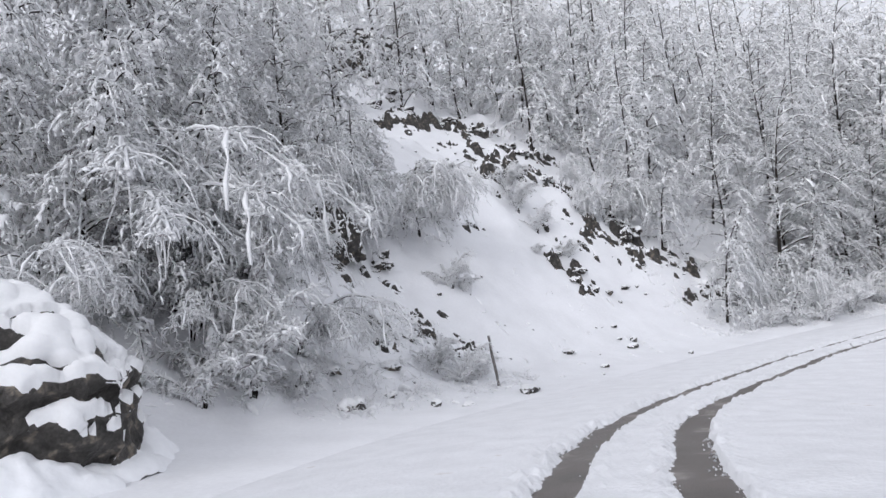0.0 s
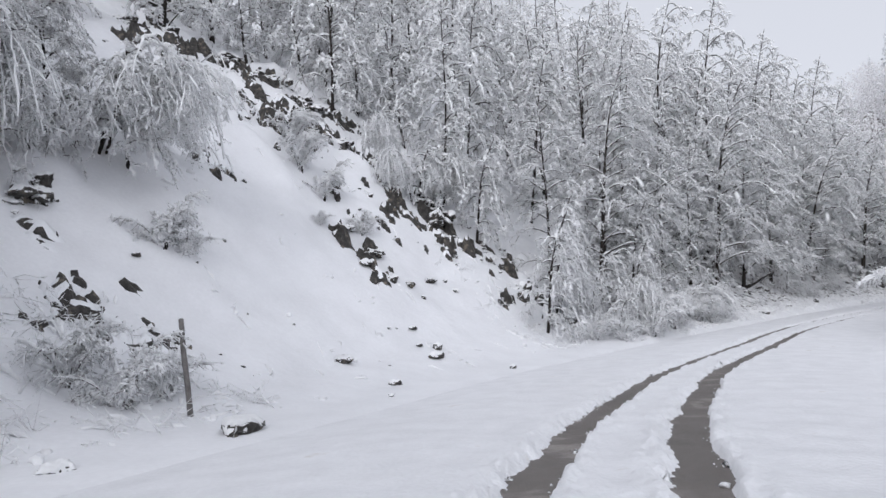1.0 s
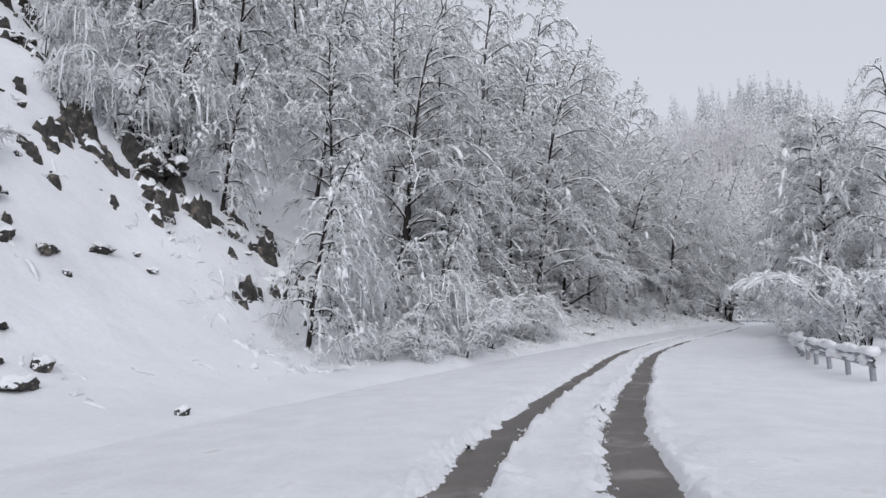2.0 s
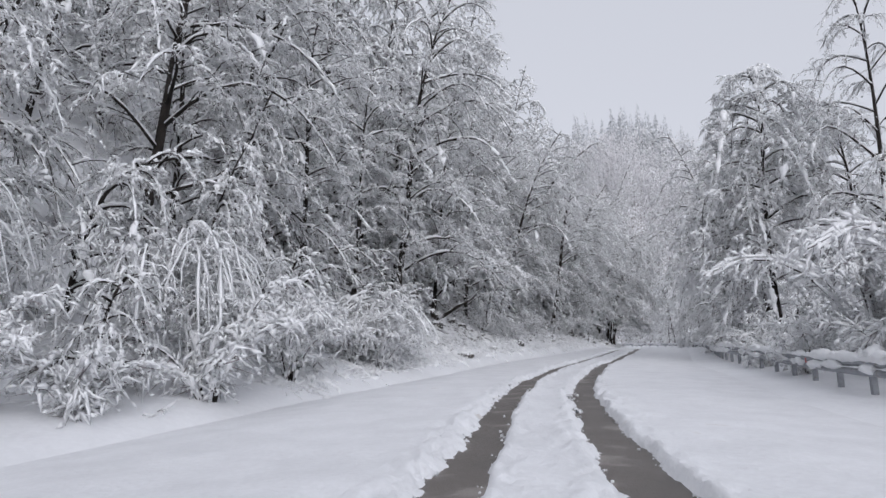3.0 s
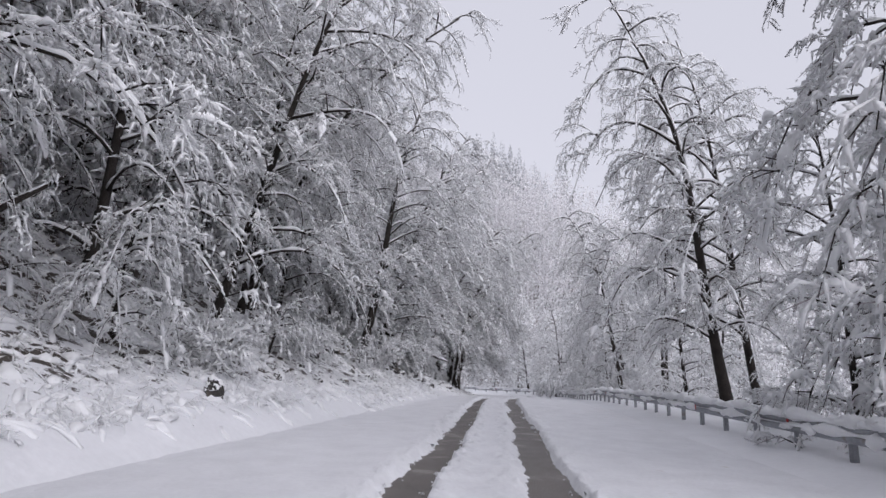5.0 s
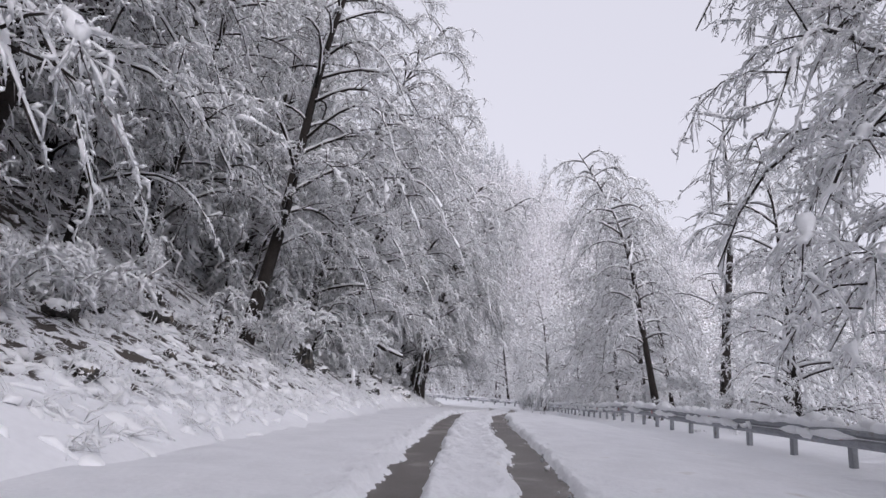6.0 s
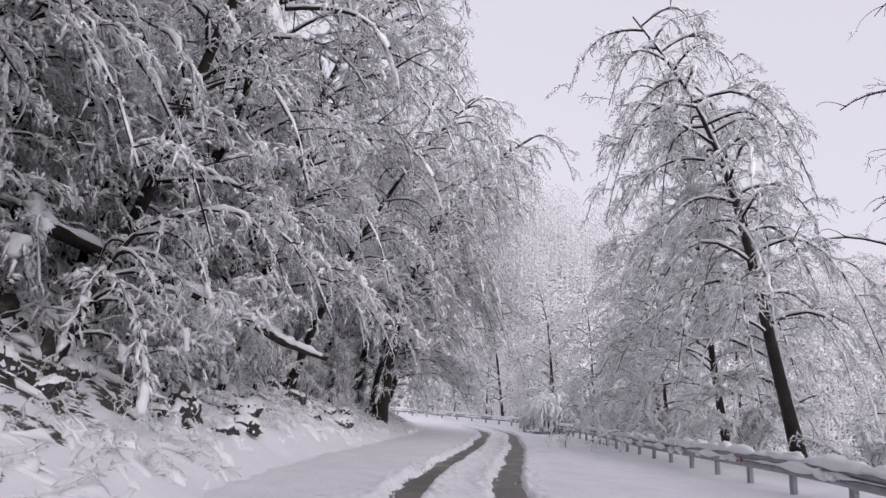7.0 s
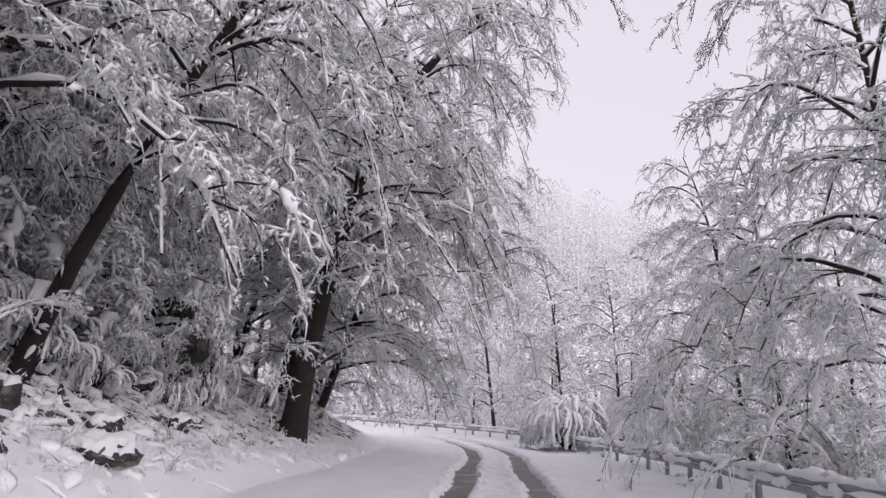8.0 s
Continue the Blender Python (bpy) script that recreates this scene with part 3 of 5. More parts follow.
def set_down(ob, x, y, size=1.0, facing=0.0, sink=0.15, tip=0.0):
    """Stand a built tree at a place of the plan, its +x to the given heading in degrees."""
    z = float(ground_height(np.array([x]), np.array([y]))[0]) - sink
    ob.matrix_basis = pose(x, y, z, 0, tip, facing)
    ob.scale = (size, size, size)
    return ob


def stand_copy(ob, x, y, size=1.0, facing=0.0, sink=0.15, tip=0.0):
    z = float(ground_height(np.array([x]), np.array([y]))[0]) - sink
    made = copy_thing(ob, pose(x, y, z, 0, tip, facing))
    made.scale = (size, size, size)
    return made


def road_side(x, y):
    """The heading, in degrees, from a place towards the road."""
    s, d, z, away = road_near(np.array([x]), np.array([y]))
    n = road_place(s, np.zeros(1))[0]
    return math.degrees(math.atan2(n[1] - y, n[0] - x))


BANK_TREE = "tall bare beech bowed by snow, on the hillside"
BANK_GROUP = "snowy trees on the bank"
NEAR = [
    grow(101, 15, 5.0, 32, 0.13, 0.16, 0.6, 0.85, 1.9, 9, 1.2, 0.5, top_droop=0.06, pad=0.65),
    grow(102, 17, 4.8, 34, 0.16, 0.22, 0.6, 0.85, 1.9, 9, 1.2, 0.6, top_droop=0.06, pad=0.65),
    grow(103, 13, 4.4, 32, 0.08, 0.10, 0.55, 0.85, 2.0, 9, 1.2, 0.3, top_droop=0.06, pad=0.65),
]
MID = [
    grow(111, 22, 4.6, 46, 0.05, 0.08, 0.75, 1.35, 1.3, 3.5, 2.3, 0.2, sides=4, top_droop=0.08, tufts=3, pad=0.7, long=0.9, trunk_r=0.13),
    grow(112, 19, 5.0, 42, 0.05, 0.12, 0.7, 1.3, 1.3, 3.5, 2.3, 0.3, sides=4, top_droop=0.10, tufts=3, pad=0.7, long=0.9, trunk_r=0.13),
    grow(113, 24, 4.3, 50, 0.05, 0.05, 0.8, 1.35, 1.3, 3.5, 2.3, 0.1, sides=4, top_droop=0.06, tufts=3, pad=0.7, long=0.9, trunk_r=0.13),
]
FAR = [
    grow(121, 18, 4.2, 26, 0.08, 0.05, 0.8, 1.3, 0.9, 1.6, 2.6, 0.0, sides=3, top_droop=0.08, long=1.3, pad=1.5, tufts=3),
    grow(122, 21, 4.4, 28, 0.10, 0.08, 0.8, 1.3, 0.9, 1.6, 2.6, 0.1, sides=3, top_droop=0.08, long=1.3, pad=1.5, tufts=3),
]
SLIM = [
    grow(151, 9, 2.8, 30, 0.06, 0.35, 0.65, 1.35, 2.6, 9, 2.1, 0.5, top_droop=0.22, pad=1.3, trunk_r=0.07),
    grow(152, 10.5, 3.0, 32, 0.08, 0.22, 0.65, 1.35, 2.5, 9, 2.1, 0.3, top_droop=0.12, pad=1.3, trunk_r=0.08),
]
SAPLING = [
    grow(131, 5.5, 2.1, 18, 0.2, 0.42, 0.5, 1.35, 3.0, 9, 1.6, 0.8, top_droop=0.35, long=0.8, pad=1.2),
    grow(132, 7.5, 2.2, 24, 0.12, 0.25, 0.5, 1.4, 2.9, 9, 1.6, 0.5, top_droop=0.12, long=0.8, pad=1.2),
    grow(133, 4.0, 1.8, 16, 0.1, 0.30, 0.6, 1.2, 3.2, 9, 1.4, 0.3, top_droop=0.3, long=0.6),
]


def shrub(seed, height, stems, clump=1.0):
    """A shrub of many thin stems that arch over under snow."""
    rng = np.random.RandomState(seed)
    trunk, branch, twig, snow = Heap(), Heap(), Heap(), Heap()
    st, en, runs = [], [], []
    for i in range(stems):
        az = rng.uniform(0, 6.28)
        w = np.array([math.cos(az), math.sin(az), 0])
        h = height * rng.uniform(0.5, 1.1)
        reach = h * rng.uniform(0.25, 1.0)
        q = np.linspace(0, 1, 7)
        pts = w * (0.1 * rng.rand() + reach * q**1.4)[:, None]
        pts[:, 2] = -0.15 + h * (1.55 * q - rng.uniform(0.5, 1.0) * q**2.4)
        r = (0.008 + 0.006 * h) * (1 - 0.8 * q)
        (trunk if i == 0 else branch).tube(pts, r + 0.003, 4)
        fine_q = np.linspace(0.12, 1, 16)
        fine = np.stack([np.interp(fine_q, q, pts[:, c]) for c in range(3)], 1)
        snow.tube(fine, (np.interp(fine_q, q, r) + 0.006 * clump) * rng.uniform(0.4, 1.6, 16), 4, lift=0.8)
        for _ in range(int(3 + 2.5 * h)):
            f0 = rng.uniform(0.2, 0.85)
            f = np.linspace(f0, f0 + rng.uniform(0.1, 0.25), 4)
            runs.append(np.stack([np.interp(f, q, pts[:, c]) for c in range(3)], 1) + rng.normal(0, 0.05, (1, 3)))
        n = int(22 * h)
        f = rng.uniform(0.2, 1, n)
        st.append(along_line(pts, f))
        en.append(along_line(unit(np.gradient(pts, axis=0)), f) * 0.7 + rng.normal(0, 0.45, (n, 3)))
    st, en = np.concatenate(st), np.concatenate(en)
    n = len(st)
    paws(snow, np.stack(runs), np.minimum(rng.lognormal(-3.9, 0.35, len(runs)) * clump, 0.03 * clump), rng, 4)
    fringe(snow, twig, st, en, rng.uniform(0.15, 0.6, n), np.clip(rng.lognormal(-4.4, 0.35, n) * clump, 0.006, 0.045), rng, 0.5, 0.8, 3)
    return trunk, branch, twig, snow


def arch(seed, rise, reach, stems, clump=1.0, fan=0.35):
    """Thin stems bent over to the ground, to their own +x, each with a curtain of snowy twigs."""
    rng = np.random.RandomState(seed)
    trunk, branch, twig, snow = Heap(), Heap(), Heap(), Heap()
    runs, fat, st, en = [], [], [], []
    q = np.linspace(0, 1, 12)
    for i in range(stems):
        az = rng.normal(0, fan) if i else 0.0
        w = np.array([math.cos(az), math.sin(az), 0])
        k = rng.uniform(0.55, 1.0) if i else 1.0
        pts = w * (reach * k * q**1.25)[:, None]
        pts[:, 2] = -0.2 + rise * k * (2.9 * q - 2.25 * q**2 - 0.35 * q**4) + 0.2
        pts += np.stack([0 * q, np.sin(q * rng.uniform(2, 6)) * 0.08 * reach, 0 * q], 1)
        r = (0.012 + 0.007 * reach * k) * (1 - 0.85 * q) + 0.003
        (branch if i else trunk).tube(pts, r, 5)
        fq = np.linspace(0.1, 1, 24)
        fine = np.stack([np.interp(fq, q, pts[:, c]) for c in range(3)], 1)
        snow.tube(fine, (np.interp(fq, q, r) + 0.010 * clump) * rng.uniform(0.45, 1.5, 24), 5, lift=0.8)
        n = int(9 * reach * k)
        for f in rng.uniform(0.22, 1.0, n):
            root = np.array([np.interp(f, q, pts[:, c]) for c in range(3)])
            drop = max(0.2, root[2] + 0.2) * rng.uniform(0.12, 1.0) ** 1.6
            out = np.array([rng.normal(0.2, 0.4), rng.normal(0, 0.6), 0]) * (0.25 + 0.75 * drop)
            g = np.linspace(0, 1, 6)[:, None]
            line = root + out * np.sqrt(g) + np.array([0, 0, 0.08 * drop]) * g - np.array([0, 0, drop]) * g**1.6
            line += rng.normal(0, 0.02, line.shape)
            runs.append(line)
            fat.append(0.020 * clump * rng.lognormal(0, 0.3))
            for a in along_line(line, rng.uniform(0.1, 1.0, 8)):
                st.append(a)
                en.append(np.array([rng.normal(0.2, 0.6), rng.normal(0, 0.6), rng.uniform(-0.6, 0.2)]))
    st, en = np.array(st), np.array(en)
    paws(snow, np.stack(runs), np.array(fat) * 0.6, rng, 4)
    fringe(snow, twig, st, en, rng.uniform(0.12, 0.45, len(st)), np.clip(rng.lognormal(-4.4, 0.3, len(st)) * clump, 0.006, 0.04), rng, 0.3, 0.9, 3)
    return trunk, branch, twig, snow


def dome(seed, height, radius, stems):
    """A bush pressed into a dome, its outer twigs hanging to the ground as thick cords of snow."""
    rng = np.random.RandomState(seed)
    trunk, branch, twig, snow = Heap(), Heap(), Heap(), Heap()
    runs, st, en = [], [], []
    q = np.linspace(0, 1, 9)
    for i in range(stems):
        az, k = i * 2.4 + rng.normal(0, 0.3), math.sqrt((i + 0.5) / stems)
        w = np.array([math.cos(az), math.sin(az), 0])
        reach, top = radius * (0.15 + 0.85 * k) * rng.uniform(0.85, 1.12), height * (1.0 - 0.28 * k * k) * rng.uniform(0.82, 1.08)
        drop = top * rng.uniform(0.5, 1.0) * (0.4 + 0.6 * k)
        pts = w * (reach * np.minimum(1.0, 1.25 * q) ** 0.9)[:, None] + np.array([0, 0, -0.2])
        pts[:, 2] += 0.2 + top * np.sin(np.minimum(q / 0.6, 1) * 1.57) - drop * np.maximum(0, (q - 0.6) / 0.4) ** 1.3
        pts[1:] += rng.normal(0, 0.035 * radius, (8, 3))
        (branch if i else trunk).tube(pts, (0.010 + 0.006 * height) * (1 - 0.85 * q) + 0.003, 4)
        for _ in range(3):
            f = np.linspace(rng.uniform(0.4, 0.65), rng.uniform(0.85, 1.0), 6)
            side = rng.normal(0, 0.09 * radius, 3) * np.linspace(0.3, 1, 6)[:, None]
            runs.append(along_line(pts, f) + side)
        n = 16
        f = rng.uniform(0.35, 1, n)
        st.append(along_line(pts, f) + rng.normal(0, 0.05 * radius, (n, 3)))
        en.append(w * 0.5 + rng.normal(0, 0.5, (n, 3)) + np.array([0, 0, -0.5]))
    st, en = np.concatenate(st), np.concatenate(en)
    n = len(st)
    paws(snow, np.stack(runs), rng.uniform(0.026, 0.05, len(runs)) * radius, rng, 5)
    fringe(snow, twig, st, en, rng.uniform(0.12, 0.3, n) * radius, rng.uniform(0.010, 0.022, n) * radius, rng, 0.25, 1.0, 3)
    return trunk, branch, twig, snow


SHRUBS = [shrub(141, 2.2, 12, 2.2), shrub(142, 1.5, 10, 2.0), shrub(143, 2.8, 11, 2.1), shrub(144, 3.4, 10, 2.0)]

near_trees = [tree_thing("beech_tree", BANK_TREE, "tree", BANK_GROUP, h) for h in NEAR]
mid_trees = [tree_thing("beech_tree", "tall slender beech white with snow, in the hillside wood", "tree", BANK_GROUP, h) for h in MID]
far_trees = [tree_thing("beech_tree", "distant snow-covered beech in the wood", "tree", "snowy wood behind", h) for h in FAR]
slim_trees = [tree_thing("young_beech", "slim young beech bent by a load of snow", "tree", "bowed young trees", h) for h in SLIM]
saplings = [tree_thing("sapling", "young tree arched over under heavy snow", "tree", "bowed saplings", h) for h in SAPLING]
shrubs = [tree_thing("shrub", "leafless shrub with snow on its arching stems", "shrub", "roadside shrubs", h) for h in SHRUBS]
arched = [tree_thing("arched_sapling", "thin sapling bent to the ground under a curtain of snow", "tree", "bowed saplings", h) for h in (arch(161, 2.2, 4.4, 5, 1.6), arch(162, 3.1, 4.2, 7, 1.7, 0.5), arch(163, 3.8, 2.6, 9, 1.8, 0.6))]
used = set()


def put(kinds, which, x, y, size=1.0, facing=None, sink=0.15, tip=0.0):
    """The first of a kind is the built one; the others are copies."""
    ob = kinds[which]
    if facing is None:
        facing = road_side(x, y)
    if ob.name not in used:
        used.add(ob.name)
        return set_down(ob, x, y, size, facing, sink, tip)
    return stand_copy(ob, x, y, size, facing, sink, tip)


rng = np.random.RandomState(7)
# single trees whose places are known: kind, which, x, y, size, turn off the road's side
put(near_trees, 0, 45.0, 56.6, 1.0)
put(near_trees, 1, 38.5, 52.6, 1.05)
put(near_trees, 2, 51.5, 60.0, 1.1)
put(near_trees, 0, 60.5, 64.5, 1.0)
put(near_trees, 1, 63.0, 68.0, 1.0)
put(near_trees, 2, 80.0, 74.0, 1.0)
put(near_trees, 0, 85.0, 77.0, 1.0)
put(near_trees, 2, 32.0, 50.5, 0.9)
put(near_trees, 2, 27.0, 50.0, 0.85)
put(saplings, 1, 18.0, 41.7, 1.0)
put(saplings, 1, 25.5, 44.8, 0.75)
put(saplings, 2, 28.2, 45.8, 1.0)
put(saplings, 1, 28.0, 48.4, 1.0)
put(saplings, 2, 22.5, 42.0, 0.8)
put(saplings, 0, 23.0, 45.5, 1.0)
put(saplings, 0, 34.0, 48.0, 0.62)

# the wood on the left bank, row by row up the hill
taken = []


def free(x, y, gap):
    for a, b in taken:
        if (a - x) ** 2 + (b - y) ** 2 < gap * gap:
            return False
    taken.append((x, y))
    return True


for d_from, d_to, count, gap, kinds, low, high in (
    (9.0, 13.0, 20, 3.6, near_trees, 0.75, 1.05),
    (12.0, 20.0, 38, 4.2, mid_trees, 0.75, 1.0),
    (19.0, 34.0, 40, 5.0, mid_trees, 0.8, 1.05),
    (30.0, 70.0, 75, 6.0, far_trees, 0.8, 1.15),
):
    tries, made = 0, 0
    while made < count and tries < 1500:
        tries += 1
        s, d = rng.uniform(0, 150), rng.uniform(d_from, d_to)
        if s < 46:
            right_edge = 42 - (d - 13) * 0.6
            left_edge = 19 - (d - 13) * 0.25
            if left_edge < s < right_edge or (s < 22 and d < 19):
                continue
            if d > 33 and 8 < s < 26 and d < 40:
                continue
        x, y, _ = road_place(np.array([s]), np.array([d]))[0]
        if x < -0.85 * y - 2 or not free(x, y, gap):
            continue
        which, size, turn, tip = rng.randint(len(kinds)), rng.uniform(low, high), rng.uniform(-60, 60), rng.uniform(-4, 8)
        made += 1
        if 34 < s < 45 and d < 31:
            continue
        put(kinds, which, x, y, size, road_side(x, y) + turn, 0.2, tip)


for x, y, which, size in ((4.0, 62.5, 0, 0.75), (8.5, 64.5, 1, 0.8), (12.5, 62.0, 0, 0.8), (0.5, 67.0, 1, 0.8), (6.0, 70.0, 2, 0.8), (15.5, 58.5, 1, 0.75), (10.5, 69.5, 0, 0.8)):
    put(mid_trees, which, x, y, size, rng.uniform(0, 360))

# the left verge where the clip begins: bowed saplings, bushes and trees close to the boulder
for kind, which, x, y, size, turn in (
    (saplings, 0, -7.9, 20.6, 1.15, 20), (saplings, 1, -9.5, 24.0, 1.2, 10), 
    (saplings, 1, -4.2, 33.0, 1.0, -30), (saplings, 0, -1.0, 36.0, 1.05, -40), 
    (slim_trees, 0, -11.5, 21.0, 1.0, 0), (slim_trees, 1, -9.5, 28.5, 1.0, -20), (slim_trees, 1, -13.5, 26.0, 1.1, 0), (slim_trees, 1, -8.0, 34.5, 1.0, -20),
    (slim_trees, 0, -13.5, 16.5, 0.95, 30), (slim_trees, 1, -15.0, 31.0, 1.15, 0), (slim_trees, 0, -10.5, 18.0, 0.9, 0), (slim_trees, 1, -5.5, 39.0, 1.0, -30),
    (slim_trees, 0, -5.8, 31.5, 0.85, -20), (slim_trees, 1, -16.5, 22.0, 1.2, 0), (slim_trees, 0, -12.0, 24.0, 1.0, 10), (slim_trees, 1, -11.0, 33.0, 1.1, -10),
    (shrubs, 0, -6.0, 18.6, 1.5, 0), (shrubs, 0, -7.6, 21.6, 1.6, 90), 
    (slim_trees, 1, -9.0, 41.0, 1.1, -20), (slim_trees, 1, -14.0, 38.0, 1.2, -10), (slim_trees, 0, -3.6, 35.8, 0.8, -30),
    (shrubs, 2, 6.0, 44.9, 1.1, 0), (shrubs, 1, 8.6, 42.6, 1.0, 0), (shrubs, 0, 0.4, 33.0, 0.9, 0), (shrubs, 0, 7.0, 44.0, 1.0, 0), (shrubs, 3, -8.6, 20.0, 1.1, 0), (shrubs, 3, -9.4, 22.6, 1.3, 60), (shrubs, 3, -11.0, 17.6, 1.2, 300), 
    (shrubs, 0, 0.3, 25.6, 0.8, 0), (shrubs, 1, 0.9, 27.0, 0.9, 0), (shrubs, 2, -0.8, 26.0, 0.7, 0), (shrubs, 0, -6.8, 17.0, 1.0, 0), (shrubs, 1, -5.0, 20.2, 1.0, 0),
    (shrubs, 2, -9.0, 18.8, 1.0, 0), (shrubs, 0, -8.0, 23.0, 1.0, 0), (shrubs, 1, 1.0, 33.5, 0.8, 0), (shrubs, 2, 5.7, 46.8, 1.2, 0), (shrubs, 1, 6.4, 41.8, 0.6, 0),
    (shrubs, 2, 11.3, 47.2, 0.9, 0), (saplings, 2, 13.5, 49.0, 1.2, 0), (saplings, 1, 15.2, 50.0, 0.9, 20), (shrubs, 0, 20.5, 41.0, 0.9, 0), (shrubs, 1, 22.0, 40.8, 1.0, 0),
    (shrubs, 0, 24.5, 41.6, 1.2, 0), (shrubs, 2, 27.3, 43.4, 1.0, 0), (shrubs, 0, 31.0, 45.9, 1.1, 0), (saplings, 1, 21.0, 46.0, 0.95, 0), (saplings, 1, 17.0, 48.5, 1.0, 10),
):
    put(kind, which, x, y, size, road_side(x, y) + turn, 0.15)

for which, x, y, size, facing in (
    (0, -5.5, 22.6, 1.0, -12), (0, -10.2, 19.2, 1.5, -8), (0, -9.2, 22.0, 1.6, -4), (0, -11.5, 21.0, 1.8, -14), (1, -1.9, 35.6, 1.25, -20), (1, -1.7, 35.8, 1.0, -25), (0, -8.0, 19.6, 0.9, -30), (2, 13.0, 48.6, 1.0, 200), (2, 13.4, 48.8, 0.9, 10), (1, -7.6, 23.4, 1.0, -35), (2, -9.6, 20.6, 1.2, -20),
    (2, 10.6, 51.0, 0.9, -40), (2, 20.0, 44.2, 0.9, -70), (1, -9.0, 26.0, 1.1, -10), (2, 15.6, 50.2, 1.0, -60), (2, 24.0, 43.6, 0.9, -60), (2, -4.4, 32.6, 1.1, -60), (1, -7.2, 31.0, 1.1, -30), (0, -10.5, 17.0, 1.0, -50),
):
    put(arched, which, x, y, size, facing)
for x, y, which, size in ((88.9, 73.4, 2, 0.7), (85.4, 71.8, 0, 0.7), (91.6, 74.6, 3, 0.6), (98.4, 75.6, 1, 0.8)):
    put(shrubs, which, x, y, size, 40 * x)
for x, y, which, size in ((90.0, 82.0, 0, 0.9), (97.0, 86.0, 1, 0.9), (84.0, 80.5, 2, 0.8), (78.0, 78.0, 1, 0.8)):
    put(mid_trees, which, x, y, size)

for k in range(34):
    s, d = 54 + 2.15 * k + rng.uniform(-0.8, 0.8), rng.uniform(4.9, 8.2)
    x, y, _ = road_place(np.array([s]), np.array([d]))[0]
    if 56 < s < 77 or (110 < s < 127 and d < 7):
        continue
    if k % 4 == 3:
        put(saplings, rng.randint(3), x, y, rng.uniform(0.6, 0.95), road_side(x, y) + rng.uniform(-50, 50), 0.2)
    else:
        put(shrubs, rng.randint(3), x, y, rng.uniform(0.7, 1.3), rng.uniform(0, 360), 0.2)

# ---- the valley side of the road ----
VALLEY_GROUP = "trees on the valley side"


def one_tree(name, label, heaps, x, y, facing, size=1.0, tip=0.0, group=VALLEY_GROUP):
    return set_down(tree_thing(name, label, "tree", group, heaps), x, y, size, facing, 0.2, tip)


one_tree("beech_tree", "broad beech with long hanging curtains of snowy twigs", grow(201, 15, 5.0, 50, 0.26, 0.03, 0.6, 1.45, 2.4, 8.5, 2.2, 0.0, top_droop=0.05, long=1.0, pad=1.5), 51.3, 39.6, 120)
one_tree("beech_tree", "open-crowned beech with dark bent limbs under snow", grow(202, 15, 5.0, 30, 0.2, 0.05, 0.9, 1.1, 1.9, 8, 1.15, 0.1, pad=0.65), 48.5, 34.5, 140)
one_tree("leaning_tree", "slender dark tree leaning over the road, snow on its top", grow(203, 14.4, 3.5, 44, 0.28, 0.27, 0.5, 1.2, 2.0, 8, 1.15, 0.0, trunk_r=0.17, pad=0.6, taper=0.2, top_droop=0.05), 86.9, 56.0, 92)
one_tree("dead_tree", "dead upright tree with short bare broken limbs", grow(204, 14.5, 3.0, 18, 0.35, -0.03, 0.6, 0.45, 1.2, 5, 0.8, 0.0, bare=True, trunk_r=0.24), 85.6, 53.0, 60)
one_tree("beech_tree", "dark-stemmed beech leaning to the road under snow", grow(205, 17, 5.0, 40, 0.18, 0.22, 0.6, 1.15, 1.9, 8, 1.15, 0.2, trunk_r=0.20, pad=0.65), 67.5, 47.4, 110)
one_tree("beech_tree", "dark-stemmed beech leaning to the road under snow", grow(206, 16, 4.6, 38, 0.22, 0.16, 0.6, 1.15, 1.9, 8, 1.15, 0.2, trunk_r=0.16, pad=0.65), 69.8, 46.6, 100)
one_tree("beech_tree", "beech with wide hanging boughs over the rail", grow(207, 16, 5.4, 40, 0.2, 0.14, 0.65, 1.25, 1.9, 8, 1.3, 0.3, long=1.2, pad=0.75), 96.5, 58.2, 105)
one_tree("beech_tree", "full-crowned young beech heavy with snow, by the rail", grow(212, 16, 4.4, 46, 0.12, 0.04, 0.55, 1.35, 2.2, 8, 1.9, 0.0, pad=1.3, long=0.9), 57.6, 42.0, 110)
for which, x, y, size, turn in ((2, 61.0, 44.0, 0.7, 40), (2, 78.0, 50.5, 0.8, 0), (1, 91.5, 56.0, 0.75, 10), (2, 101.5, 61.0, 0.8, 0), (0, 106.5, 62.0, 0.85, 0), (2, 52.5, 36.0, 1.0, 0), (2, 118.5, 68.5, 0.9, 0), (0, 123.0, 73.0, 0.9, 0), (1, 128.5, 80.0, 0.9, 0)):
    put(near_trees, which, x, y, size, road_side(x, y) + turn)
made, tries = 0, 0
while made < 46 and tries < 1500:
    tries += 1
    s, d = rng.uniform(48, 172), -rng.uniform(12, 44)
    x, y, _ = road_place(np.array([s]), np.array([d]))[0]
    if (x > 80 and x < 90 and y > 50 and d > -20) or not free(x, y, 4.0):
        continue
    kinds = mid_trees if d > -30 else far_trees
    put(kinds, rng.randint(len(kinds)), x, y, rng.uniform(0.6, 0.88), rng.uniform(0, 360), 0.2, rng.uniform(-4, 6))
    made += 1
